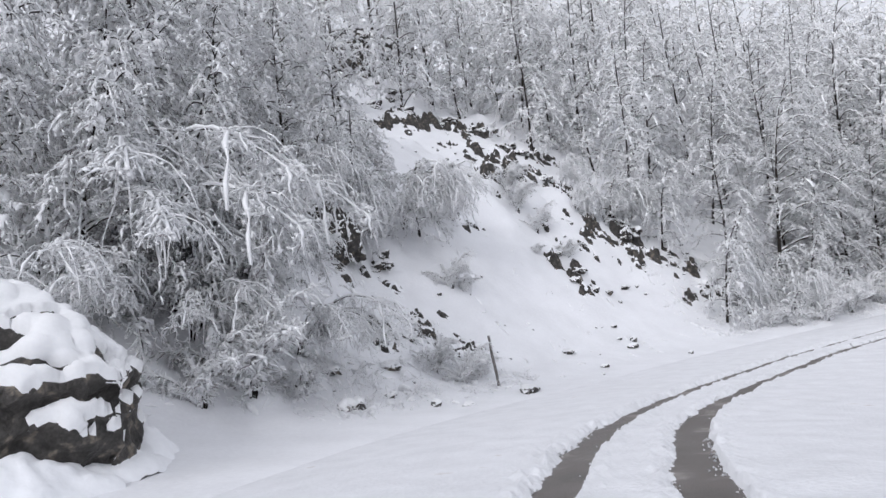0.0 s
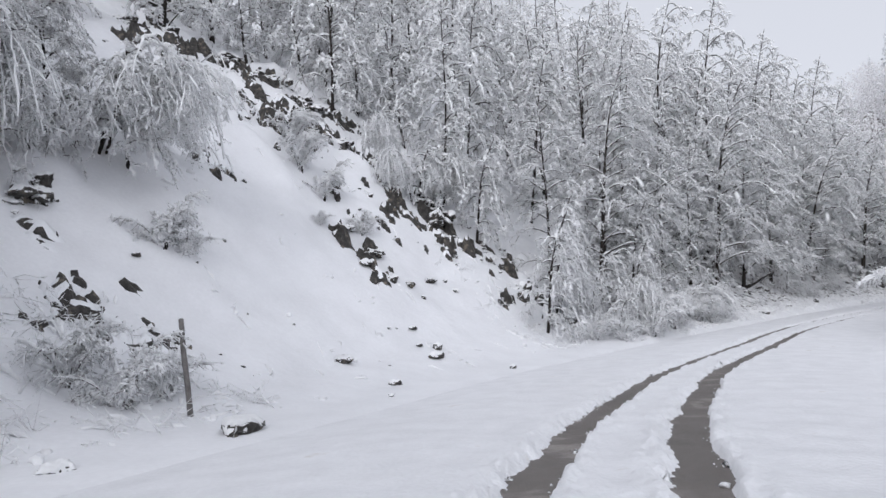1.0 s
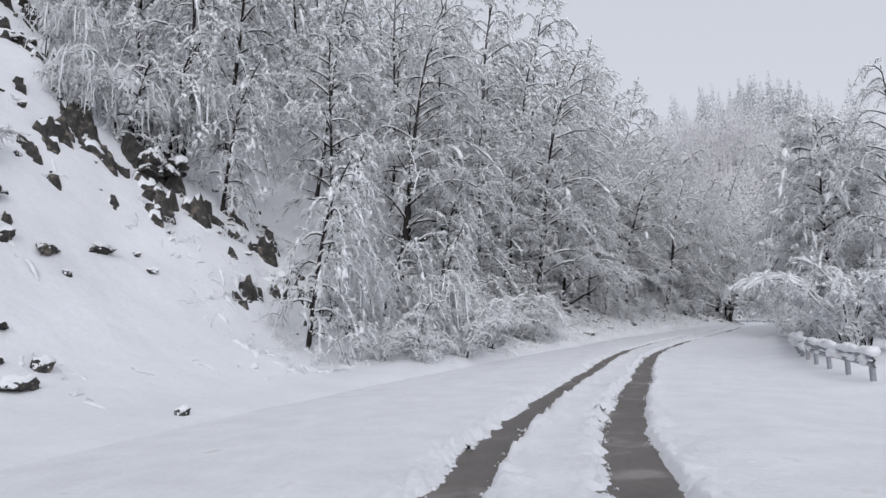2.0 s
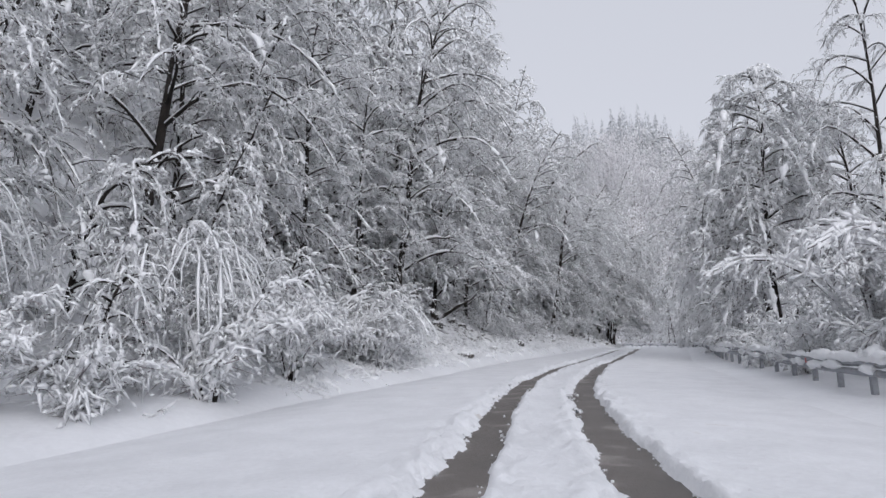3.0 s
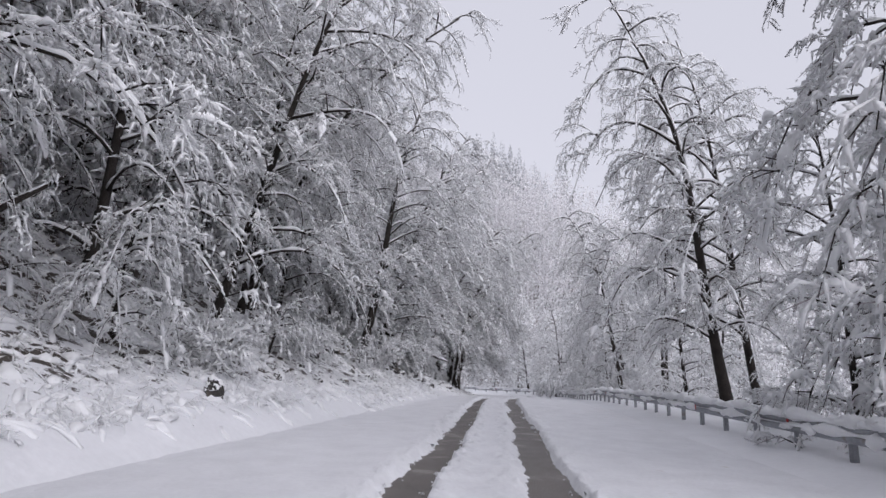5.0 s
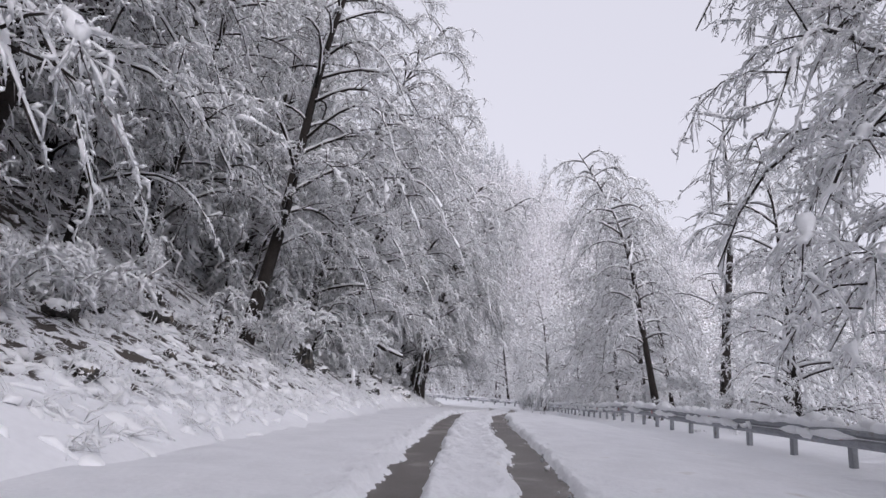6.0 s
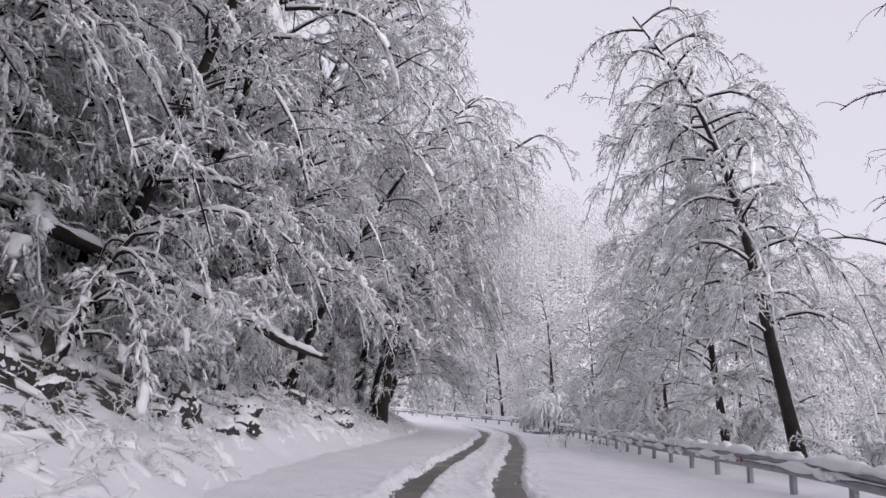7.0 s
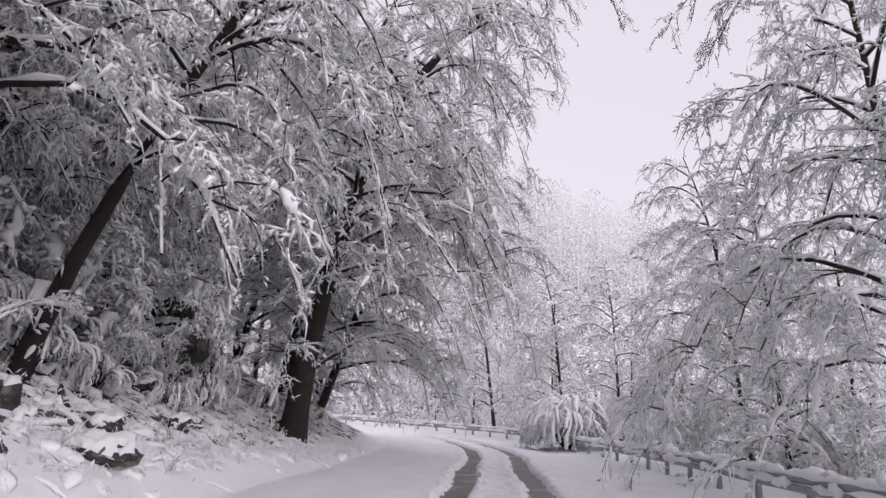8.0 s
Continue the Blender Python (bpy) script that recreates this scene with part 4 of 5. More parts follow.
for s, d, which, size in ((49.5, -7.9, 3, 1.2), (52.0, -8.6, 3, 1.4), (55.2, -8.2, 3, 1.3), (50.6, -9.4, 2, 1.6), (57, -7.0, 0, 0.8), (58.5, -7.6, 2, 1.1), (61.5, -7.0, 1, 1.0), (63.5, -7.6, 0, 1.0), (66, -8.2, 2, 0.9), (69, -8.4, 1, 1.1), (53, -8.0, 2, 1.0), (84, -8.4, 1, 1.0), (104, -8.8, 2, 0.9), (109, -9.4, 0, 0.9), (114, -8.8, 2, 1.0), (121, -8.6, 0, 1.0), (130, -8.4, 2, 1.2), (136, -8.8, 0, 1.3), (142, -8.6, 2, 1.3), (150, -9.0, 0, 1.3), (147, -8.4, 1, 1.6), (126, -9.6, 1, 1.4)):
    x, y, _ = road_place(np.array([s]), np.array([float(d)]))[0]
    put(shrubs, which, x, y, size, rng.uniform(0, 360))
made, tries = 0, 0
while made < 26 and tries < 1500:
    tries += 1
    x, y = rng.uniform(114, 172), rng.uniform(62, 128)
    a = road_near(np.array([x]), np.array([y]))
    if a[3][0] < 9.5 or not free(x, y, 4.2):
        continue
    put(mid_trees, rng.randint(3), x, y, rng.uniform(0.6, 0.9), rng.uniform(0, 360), 0.2, rng.uniform(-4, 6))
    made += 1
# the great beech that arches over the road from the left bank
one_tree("beech_tree", "old beech arching over the road from the bank", grow(208, 17.5, 6.0, 48, 0.3, 0.43, 0.6, 1.15, 1.8, 9, 1.35, 0.45, trunk_r=0.36, top_droop=0.16, pad=0.75, bow=2.4), 95.7, 74.0, -76, group=BANK_GROUP)
one_tree("beech_tree", "stout dark-stemmed beech on the bank, snow on its boughs", grow(211, 15, 4.6, 32, 0.24, 0.22, 0.6, 0.95, 2.0, 9, 1.2, 0.4, trunk_r=0.24, pad=0.65, bow=1.3), 70.1, 65.8, -62, group=BANK_GROUP)
one_tree("beech_tree", "many-limbed dark beech leaning out of the bank", grow(213, 13, 4.6, 26, 0.22, 0.42, 0.7, 0.75, 1.9, 8, 1.0, 0.4, trunk_r=0.17, pad=0.5, bow=1.2), 81.0, 71.5, -58, group=BANK_GROUP)
one_tree("beech_tree", "many-limbed dark beech leaning out of the bank", grow(214, 12, 4.2, 22, 0.25, 0.38, 0.75, 0.7, 1.9, 8, 1.0, 0.4, trunk_r=0.14, pad=0.5, bow=1.2), 80.0, 71.9, -88, group=BANK_GROUP)
one_tree("beech_tree", "slender beech arched out over the road under snow", grow(215, 14, 3.6, 40, 0.3, 0.5, 0.55, 1.15, 2.0, 9, 1.2, 0.3, trunk_r=0.15, pad=0.6, bow=1.6, taper=0.3, top_droop=0.1), 86.5, 72.2, -52, group=BANK_GROUP)
one_tree("beech_tree", "bowed beech whose top hangs over the road", grow(210, 16.5, 3.6, 40, 0.25, 0.55, 0.6, 1.25, 2.0, 8, 1.25, 0.2, trunk_r=0.2, top_droop=0.14, pad=0.7, taper=0.3), 61.6, 65.4, -57, group=BANK_GROUP)
put(mid_trees, 2, 70.6, 72.4, 1.08, -70, 0.2, 6)
put(mid_trees, 0, 66.0, 70.8, 1.05, -60, 0.2, 4)
for k, (x, y, size) in enumerate(((36.6, 57.2, 1.1), (41.0, 58.8, 1.05), (45.4, 61.4, 1.15), (49.6, 63.4, 1.05), (53.4, 65.2, 1.15), (57.4, 67.4, 1.1), (61.4, 69.6, 1.1), (75.0, 74.6, 1.0), (79.4, 76.4, 1.05))):
    put(mid_trees, k % 3, x, y, size, road_side(x, y), 0.2, 5)
for x, y, which, size, turn in ((86.4, 75.2, 0, 1.0, 10), (83.4, 74.0, 1, 0.95, 0), (89.8, 76.8, 0, 1.1, -10), (79.6, 71.6, 0, 0.9, 0), (92.0, 78.6, 1, 1.1, 0), (73.4, 69.4, 0, 0.9, 10)):
    put(slim_trees, which, x, y, size, road_side(x, y) + turn)
for x, y, which, size, turn in ((98.0, 76.0, 0, 1.0, 0), (101.5, 79.5, 1, 1.0, 10), (105.5, 80.5, 2, 1.1, 0), (96.0, 80.0, 1, 1.15, 0), (110.5, 85.0, 0, 1.0, 0), (75.5, 72.0, 1, 1.0, 0)):
    put(near_trees, which, x, y, size, road_side(x, y) + turn)
for x, y, which, size in ((76.7, 69.6, 1, 1.0), (83.8, 72.6, 1, 1.05), (56.3, 61.2, 1, 0.95), (100.0, 76.5, 1, 0.95)):
    put(near_trees, which, x, y, size, road_side(x, y), 0.2, 9)
one_tree("beech_tree", "very tall beech leaning out from the bank", grow(209, 26, 5.0, 46, 0.15, 0.24, 0.7, 1.2, 1.5, 6, 1.6, 0.3, trunk_r=0.24, pad=1.0), 103.0, 80.5, -60, group=BANK_GROUP)
bush = tree_thing("bush", "round bush bowed to the ground by snow, on the rail", "bush", "", dome(305, 2.8, 2.3, 130))
set_down(bush, 114.0, 70.6, 1.0, 0)
mound = tree_thing("shrub", "low shrub on the bank buried under clumps of snow", "shrub", "roadside shrubs", dome(306, 1.1, 0.95, 30))
set_down(mound, 90.0, 74.6, 1.0, 0)
for x, y, size, turn in ((88.2, 72.6, 0.7, 50), (94.6, 76.4, 1.1, 120), (92.4, 74.2, 0.8, 200), (87.0, 72.6, 0.9, 300), (91.4, 76.4, 1.3, 80), (88.6, 74.6, 1.1, 250), (97.2, 76.4, 0.8, 30), (86.0, 73.4, 1.2, 150), (90.4, 73.0, 0.6, 0)):
    stand_copy(mound, x, y, size, turn)
laden = tree_thing("shrub", "spreading shrub weighed down to the verge by thick snow", "shrub", "roadside shrubs", arch(307, 2.5, 4.4, 18, 3.0, 0.5))
set_down(laden, 31.0, 47.0, 0.82, -4)
stand_copy(laden, 26.9, 45.6, 0.68, -20)

# ---- guard rail ----
def guard_rail(s_from, s_to, d):
    pile = np.random.RandomState(31)
    rail = new("guard_rail")
    tagged(rail, "grey steel guard rail with posts, half buried in snow", "guard rail")
    prof = np.array([(0.0, 0.16), (0.03, 0.15), (0.08, 0.10), (0.08, 0.05), (0.02, 0.0), (0.08, -0.05), (0.08, -0.10), (0.03, -0.15), (0.0, -0.16), (-0.006, -0.15), (0.045, -0.10), (0.045, -0.05), (-0.015, 0.0), (0.045, 0.05), (0.045, 0.10), (-0.006, 0.15)])
    k = len(prof)
    s = s_from
    while s < s_to:
        ss = np.arange(s, s + 4.01, 1.0)
        pts = np.concatenate([road_place(np.full(k, a), d + prof[:, 0] + 0.02 * math.sin(a * 0.7), 0.56 + prof[:, 1] + 0.03 * math.sin(a * 0.31)) for a in ss])
        a = (np.arange(len(ss) - 1)[:, None] * k + np.arange(k)).ravel()
        b = (np.arange(len(ss) - 1)[:, None] * k + (np.arange(k) + 1) % k).ravel()
        mesh_part("beam", raw_mesh("beam", pts, np.concatenate([np.stack([a, b, b + k], 1), np.stack([a, b + k, a + k], 1)]), STEEL, False), rail)
        cap = Heap()
        q = np.arange(s, s + 4.01, 0.2)
        r = 0.10 + 0.045 * np.sin(q * 1.1) * np.sin(q * 0.37) + 0.035 * np.sin(q * 3.3 + 1) + 0.025 * np.sin(q * 9.0)
        line = road_place(q, np.full(len(q), d + 0.03), 0.70 + 0.03 * np.sin(q * 0.31) + r * 0.35)
        cap.tube(line, np.maximum(r, 0.03), 7, squash=0.8)
        q = np.arange(s, s + 4.01, 0.2)
        r2 = np.maximum(0.035 + 0.06 * np.sin(q * 1.3 + 2) + 0.035 * np.sin(q * 4.1), 0.01)
        cap.tube(road_place(q, np.full(len(q), d + 0.07), 0.555 + 0.03 * np.sin(q * 0.31) + r2 * 0.2), r2, 5)
        clods = []
        for _ in range(9):
            m0, ln = s + pile.uniform(0, 3.6), pile.uniform(0.15, 0.5)
            q = np.linspace(m0, m0 + ln, 5)
            low = pile.rand() < 0.35
            clods.append(road_place(q, np.full(5, d + (0.1 if low else pile.uniform(-0.05, 0.08))), np.full(5, 0.5 if low else 0.74) + pile.normal(0, 0.025, 5) + 0.03 * np.sin(q * 0.31)))
        paws(cap, np.stack(clods), pile.uniform(0.05, 0.13, 9), pile, 6)
        tagged(mesh_part("snow_cap", cap.mesh("snow_cap", SNOW_LOAD), rail, "snow lying on the beam"), kind="stuff")
        s += 4.0
    bm = bmesh.new()
    bmesh.ops.create_cube(bm, size=1, matrix=Matrix.Diagonal((0.14, 0.10, 1.1, 1)))
    bmesh.ops.bevel(bm, geom=bm.edges[:], offset=0.015, segments=1, affect="EDGES")
    post_mesh = bpy.data.meshes.new("post")
    bm.to_mesh(post_mesh)
    bm.free()
    post_mesh.materials.append(STEEL)
    bm = bmesh.new()
    bmesh.ops.create_cube(bm, size=1, matrix=Matrix.Diagonal((0.09, 0.012, 0.12, 1)))
    bmesh.ops.bevel(bm, geom=bm.edges[:], offset=0.004, segments=1, affect="EDGES")
    eye_mesh = bpy.data.meshes.new("reflector")
    bm.to_mesh(eye_mesh)
    bm.free()
    eye_mesh.materials.append(RED)
    n = 0
    for s in np.arange(s_from + 0.6, s_to, 2.0):
        p = road_place(np.array([s]), np.array([d - 0.08]), np.array([0.14]))[0]
        i = int(np.argmin(np.abs(LINE_S - s)))
        turn = math.degrees(math.atan2(TAN[i, 1], TAN[i, 0]))
        post = mesh_part("post", post_mesh, rail)
        post.matrix_basis = pose(*p, 0, 2 * math.sin(s), turn)
        if n % 3 == 1:
            q = road_place(np.array([s]), np.array([d + 0.095]), np.array([0.57]))[0]
            mesh_part("reflector", eye_mesh, rail, "small red reflector").matrix_basis = pose(*q, 0, 0, turn + 90 + 90)
        n += 1
    return rail


guard_rail(40, 168, -6.5)

# ---- rocks ----
def rock_mesh(seed, size, corners=14, cuts=2, rough=0.1, cap=0.5, patch=0.35, thick=0.08):
    """An angular broken rock and the snow lying on it: two meshes of one shape."""
    r = random.Random(seed)
    o = Vector((r.uniform(-50, 50), r.uniform(-50, 50), r.uniform(-50, 50)))
    bm = bmesh.new()
    for _ in range(corners):
        c = Vector((r.gauss(0, 1), r.gauss(0, 1), r.gauss(0, 1))).normalized()
        c /= max(abs(c.x), abs(c.y), abs(c.z)) ** 0.55
        bm.verts.new((c.x * size[0], c.y * size[1], c.z * size[2] * (0.8 if c.z < 0 else 1)))
    bmesh.ops.convex_hull(bm, input=bm.verts[:])
    for v in [v for v in bm.verts if not v.link_faces]:
        bm.verts.remove(v)
    big = max(size)
    for k in range(cuts):
        long_edges = [e for e in bm.edges if e.calc_length() > big * 0.9 / (k + 1) ** 1.35]
        bmesh.ops.subdivide_edges(bm, edges=long_edges, cuts=1)
        bmesh.ops.triangulate(bm, faces=bm.faces[:])
    bm.normal_update()
    for v in bm.verts:
        q = v.co / big
        step = abs(noise.noise(Vector((q.x * 1.5, q.y * 1.5, q.z * 6)) + o))
        v.co += v.normal * big * rough * (noise.noise(q * 2.2 + o) + 0.7 * noise.noise(q * 5 - o) - 1.1 * step + 0.4 * noise.noise(q * 11 + o))
    bm.normal_update()
    body = bpy.data.meshes.new("rock_body")
    bm.to_mesh(body)
    body.materials.append(ROCK)
    drop = []
    for f in bm.faces:
        c = f.calc_center_median() / big
        lie = f.normal.z * 0.75 + 0.25 * c.z * big / size[2]
        if lie < cap + patch * (noise.noise(c * 3.0 + o) + 0.8 * noise.noise(c * 7.0 - o)):
            drop.append(f)
    bmesh.ops.delete(bm, geom=drop, context="FACES")
    ring, level = {v for v in bm.verts if v.is_boundary}, {}
    n = 0
    while ring:
        for v in ring:
            level[v] = n
        ring = {e.other_vert(v) for v in ring for e in v.link_edges} - set(level)
        n += 1
    bm.normal_update()
    normals = {v: v.normal.copy() for v in bm.verts}
    for v in bm.verts:
        k = level.get(v, 0)
        grown = -0.25 if k == 0 else min(1, 0.62 + 0.2 * k)
        lift = thick * grown * (0.8 + 0.5 * noise.noise(v.co * 2.5 / big - o))
        v.co += normals[v] * lift * 0.7 + Vector((0, 0, lift * 0.6))
    for f in bm.faces:
        f.smooth = True
    white = bpy.data.meshes.new("rock_snow")
    bm.to_mesh(white)
    bm.free()
    white.materials.append(SNOW_LOAD)
    return body, white


def rock(label, meshes, x, y, turn=0.0, size=1.0, sink=0.35, group="rocks in the snow", tilt=0.0, name="rock"):
    ob = new(name)
    tagged(ob, label, "rock", group)
    mesh_part("body", meshes[0], ob)
    tagged(mesh_part("snow_cap", meshes[1], ob), "fresh snow lying on the rock", kind="stuff")
    z = float(ground_height(np.array([x]), np.array([y]))[0])
    low = min(v.co.z for v in meshes[0].vertices)
    ob.matrix_basis = pose(x, y, z - low * size * (1 - 2 * sink), tilt, 0, turn)
    ob.scale = (size, size, size)
    return ob


BOULDER = rock_mesh(1, (2.9, 2.4, 2.4), 46, 9, 0.10, 0.22, 0.8, 0.2)
rock("large dark boulder with a thick cap of snow", BOULDER, -9.0, 12.1, 25, 1.0, 0.42, "", 0, "boulder")


def snow_drift(label, x, y, wide, long, high, turn, seed):
    """A soft heap of snow lying on the ground."""
    a, b = np.meshgrid(np.linspace(-1, 1, 41), np.linspace(-1, 1, 41))
    c, k = math.cos(radians(turn)), math.sin(radians(turn))
    px, py = x + a * long * c - b * wide * k, y + a * long * k + b * wide * c
    swell = np.clip(1 - a * a - b * b + 0.16 * lumps(px, py, 1.3, seed), 0, None) ** 0.8
    pz = ground_height(px, py) - 0.05 + high * swell + 0.03 * lumps(px, py, 0.5, seed + 1) * swell
    i = np.arange(a.size).reshape(a.shape)
    q = np.stack([i[:-1, :-1], i[:-1, 1:], i[1:, 1:], i[1:, :-1]], -1).reshape(-1, 4)
    tris = np.concatenate([q[:, [0, 1, 2]], q[:, [0, 2, 3]]])
    v = np.stack([px, py, pz], -1).reshape(-1, 3)
    tris = tris[(swell.ravel()[tris] > 0).any(1)]
    ob = mesh_part("snow_drift", piece_mesh("snow_drift", v, tris, SNOW, True))
    return tagged(ob, label, "snow drift", "snow drifts by the boulder")


def crag_blocks(seed, blocks, reach):
    """A broken ledge: several angular blocks, each with its own snow, and their places in it."""
    r = random.Random(seed)
    out = []
    for k in range(blocks):
        pair = rock_mesh(r.randint(1000, 99999), (r.uniform(0.5, 1.1), r.uniform(0.35, 0.6), r.uniform(0.22, 0.5)), 15, 4, 0.12, 0.12, 0.5, 0.10)
        m = pose(r.gauss(0, reach[0]), r.gauss(0, reach[1]), r.gauss(0, reach[2]), 12 + r.uniform(-9, 9), r.uniform(-9, 9), r.uniform(-25, 25))
        out.append((pair, m))
    return out


def crag(label, blocks, x, y, turn, size, sink):
    ob = new("crag")
    tagged(ob, label, "rock", "crags on the slope")
    for (body, white), m in blocks:
        block = mesh_part("block", body, ob)
        block.matrix_basis = m
        mesh_part("snow_cap", white, block, "cap of fresh snow")
    z = float(ground_height(np.array([x]), np.array([y]))[0])
    ob.matrix_basis = pose(x, y, z + (0.5 - 1.6 * sink) * size, 0, 0, turn)
    ob.scale = (size, size, size)
    return ob


def piece_mesh(name, v, tris, material, smooth):
    """A mesh of the given triangles alone, with only the vertices that they use."""
    use, at = np.unique(tris, return_inverse=True)
    return raw_mesh(name, v[use], at.reshape(tris.shape), material, smooth)


def outcrop(label, ends, width, height, seed, step=0.11):
    """Bedrock that breaks through the slope in ragged steps, snow on each ledge."""
    ends = np.asarray(ends, float)
    lo, hi = ends.min(0) - width * 1.5, ends.max(0) + width * 1.5
    x, y = np.meshgrid(np.arange(lo[0], hi[0], step), np.arange(lo[1], hi[1], step))
    near = np.full(x.shape, 1e9)
    for a, b in zip(ends[:-1], ends[1:]):
        t = np.clip(((x - a[0]) * (b[0] - a[0]) + (y - a[1]) * (b[1] - a[1])) / ((b - a) ** 2).sum(), 0, 1)
        near = np.minimum(near, np.hypot(x - a[0] - t * (b[0] - a[0]), y - a[1] - t * (b[1] - a[1])))
    m = 0.2 - 0.7 * near / width + 0.62 * lumps(x, y, 2.6, seed) + 0.42 * lumps(x, y, 1.1, seed + 1) + 0.09 * lumps(x, y, 0.5, seed + 2)
    k = np.clip(m, -0.8, 1.1) * 2.6
    part_up = k - np.floor(k)
    rise = np.clip((part_up - 0.5) / 0.22 + 0.5, 0, 1)
    stair = (np.floor(k) + rise) / 2.6
    base = ground_height(x, y)
    z = base - 0.2 + height * stair + 0.05 * lumps(x, y, 0.6, seed + 3) + 0.035 * lumps(x, y, 0.33, seed + 4)
    x = x + 0.05 * lumps(y, z * 3, 0.8, seed + 5)
    p = np.stack([x, y, z], -1)
    i = np.arange(x.size).reshape(x.shape)
    q = np.stack([i[:-1, :-1], i[:-1, 1:], i[1:, 1:], i[1:, :-1]], -1).reshape(-1, 4)
    tris = np.concatenate([q[:, [0, 1, 2]], q[:, [0, 2, 3]]])
    v = p.reshape(-1, 3)
    tris = tris[(v[tris][..., 2] > base.ravel()[tris] - 0.12).any(1)]
    n = unit(np.cross(v[tris[:, 1]] - v[tris[:, 0]], v[tris[:, 2]] - v[tris[:, 0]]))
    c = v[tris].mean(1)
    lies = n[:, 2] > 0.42 + 0.2 * lumps(c[:, 0], c[:, 1] + c[:, 2], 0.9, seed + 6)
    white = tris[lies]
    edge = np.zeros(len(v), bool)
    edge[tris[~lies].ravel()] = True
    ob = new("rock_outcrop")
    tagged(ob, label, "rock", "rock outcrops on the slope")
    up = np.where(edge, -0.02, 0.085)
    raised = v + np.stack([0 * up, 0 * up, up], 1)
    mark = np.arange(len(v))
    while True:
        low = mark[tris].min(1)
        before = mark.copy()
        for c in range(3):
            np.minimum.at(mark, tris[:, c], low)
        mark = mark[mark]
        if (mark == before).all():
            break
    piece, size = np.unique(mark[tris[:, 0]], return_counts=True)
    for k in piece[size > 24]:
        own = tris[mark[tris[:, 0]] == k]
        ledge = mesh_part("ledge", piece_mesh("ledge", v, own, ROCK, False), ob)
        top = white[mark[white[:, 0]] == k]
        if len(top) > 4:
            tagged(mesh_part("snow_cover", piece_mesh("snow_cover", raised, top, SNOW, True), ledge), "fresh snow on the ledge", kind="stuff")
    return ob


for x, y, wide, long, high, turn, seed in ((-7.2, 10.3, 0.9, 1.5, 0.55, 40, 801), (-6.5, 11.9, 0.7, 1.3, 0.45, 80, 802), (-8.6, 9.6, 0.8, 1.4, 0.5, 10, 803), (-6.9, 13.6, 0.8, 1.3, 0.6, 110, 804)):
    snow_drift("soft drift of fresh snow against the boulder", x, y, wide, long, high, turn, seed)
CLIFF = rock_mesh(9, (2.2, 1.5, 2.0), 40, 8, 0.12, 0.55, 0.5, 0.14)
rock("dark rock face above the verge, snow on its top", CLIFF, -5.6, 29.6, 35, 1.0, 0.3, "", 0, "cliff")
HIGH_CLIFF = rock_mesh(10, (5.0, 3.2, 5.0), 44, 8, 0.11, 0.5, 0.5, 0.3)
rock("brown weathered rock face on the bank, snow on its ledges", CLIFF, 92.6, 76.8, 110, 0.8, 0.36, "", 0, "cliff")
rock("dark cliff high on the wooded slope", HIGH_CLIFF, -5.0, 74.0, 10, 1.0, 0.3, "", 0, "cliff")
OUTCROP = "dark ragged bedrock ledge, snow lying on its steps"
outcrop(OUTCROP, [(9.6, 45.6), (13.2, 46.4), (16.6, 45.8), (19.0, 45.2)], 2.2, 1.15, 500)
outcrop(OUTCROP, [(5.0, 48.0), (8.4, 50.5), (12.6, 50.2)], 2.4, 1.0, 520)
outcrop(OUTCROP, [(-2.5, 52.0), (1.5, 55.0), (5.4, 58.2)], 2.4, 0.9, 540, 0.14)
outcrop(OUTCROP, [(3.4, 51.5), (6.9, 53.1), (11.3, 57.6)], 1.7, 0.8, 550, 0.13)
outcrop(OUTCROP, [(7.6, 41.0), (9.3, 41.8), (8.5, 39.2)], 0.9, 0.9, 555)
outcrop(OUTCROP, [(0.8, 39.4), (2.2, 40.0)], 0.8, 0.8, 557)
outcrop(OUTCROP, [(-3.0, 27.4), (-1.4, 28.9), (0.2, 29.6)], 1.5, 0.6, 563)
outcrop(OUTCROP, [(-2.4, 30.6), (-0.8, 31.2)], 1.2, 0.5, 567)
outcrop(OUTCROP, [(-4.2, 29.6), (-2.2, 28.2), (0.0, 29.6)], 1.2, 0.55, 560)
BANK_LEDGE = "black rock ledge in the bank, snow on its steps"
outcrop(BANK_LEDGE, [(72.7, 65.2), (73.6, 65.8), (74.6, 66.3)], 0.9, 0.75, 571, 0.08)
outcrop(BANK_LEDGE, [(75.3, 66.1), (76.1, 65.7), (77.6, 66.1)], 0.7, 0.6, 577, 0.08)
outcrop(BANK_LEDGE, [(73.2, 67.4), (74.4, 68.4), (75.8, 68.8)], 1.0, 0.8, 583, 0.09)
outcrop(BANK_LEDGE, [(86.0, 70.6), (87.4, 71.6)], 0.8, 0.6, 587, 0.08)
CRAG = [crag_blocks(k, n, sz) for k, n, sz in ((2, 11, (1.0, 0.4, 0.3)), (3, 10, (0.65, 0.4, 0.5)), (4, 9, (1.3, 0.3, 0.2)))]
STONE = [rock_mesh(k, sz, 13, 4, 0.11, 0.3, 0.5, 0.06) for k, sz in ((5, (0.5, 0.38, 0.3)), (6, (0.42, 0.3, 0.34)), (7, (0.6, 0.34, 0.24)))]
CRAG_LABEL = "dark rock outcrop breaking through the snowy slope"
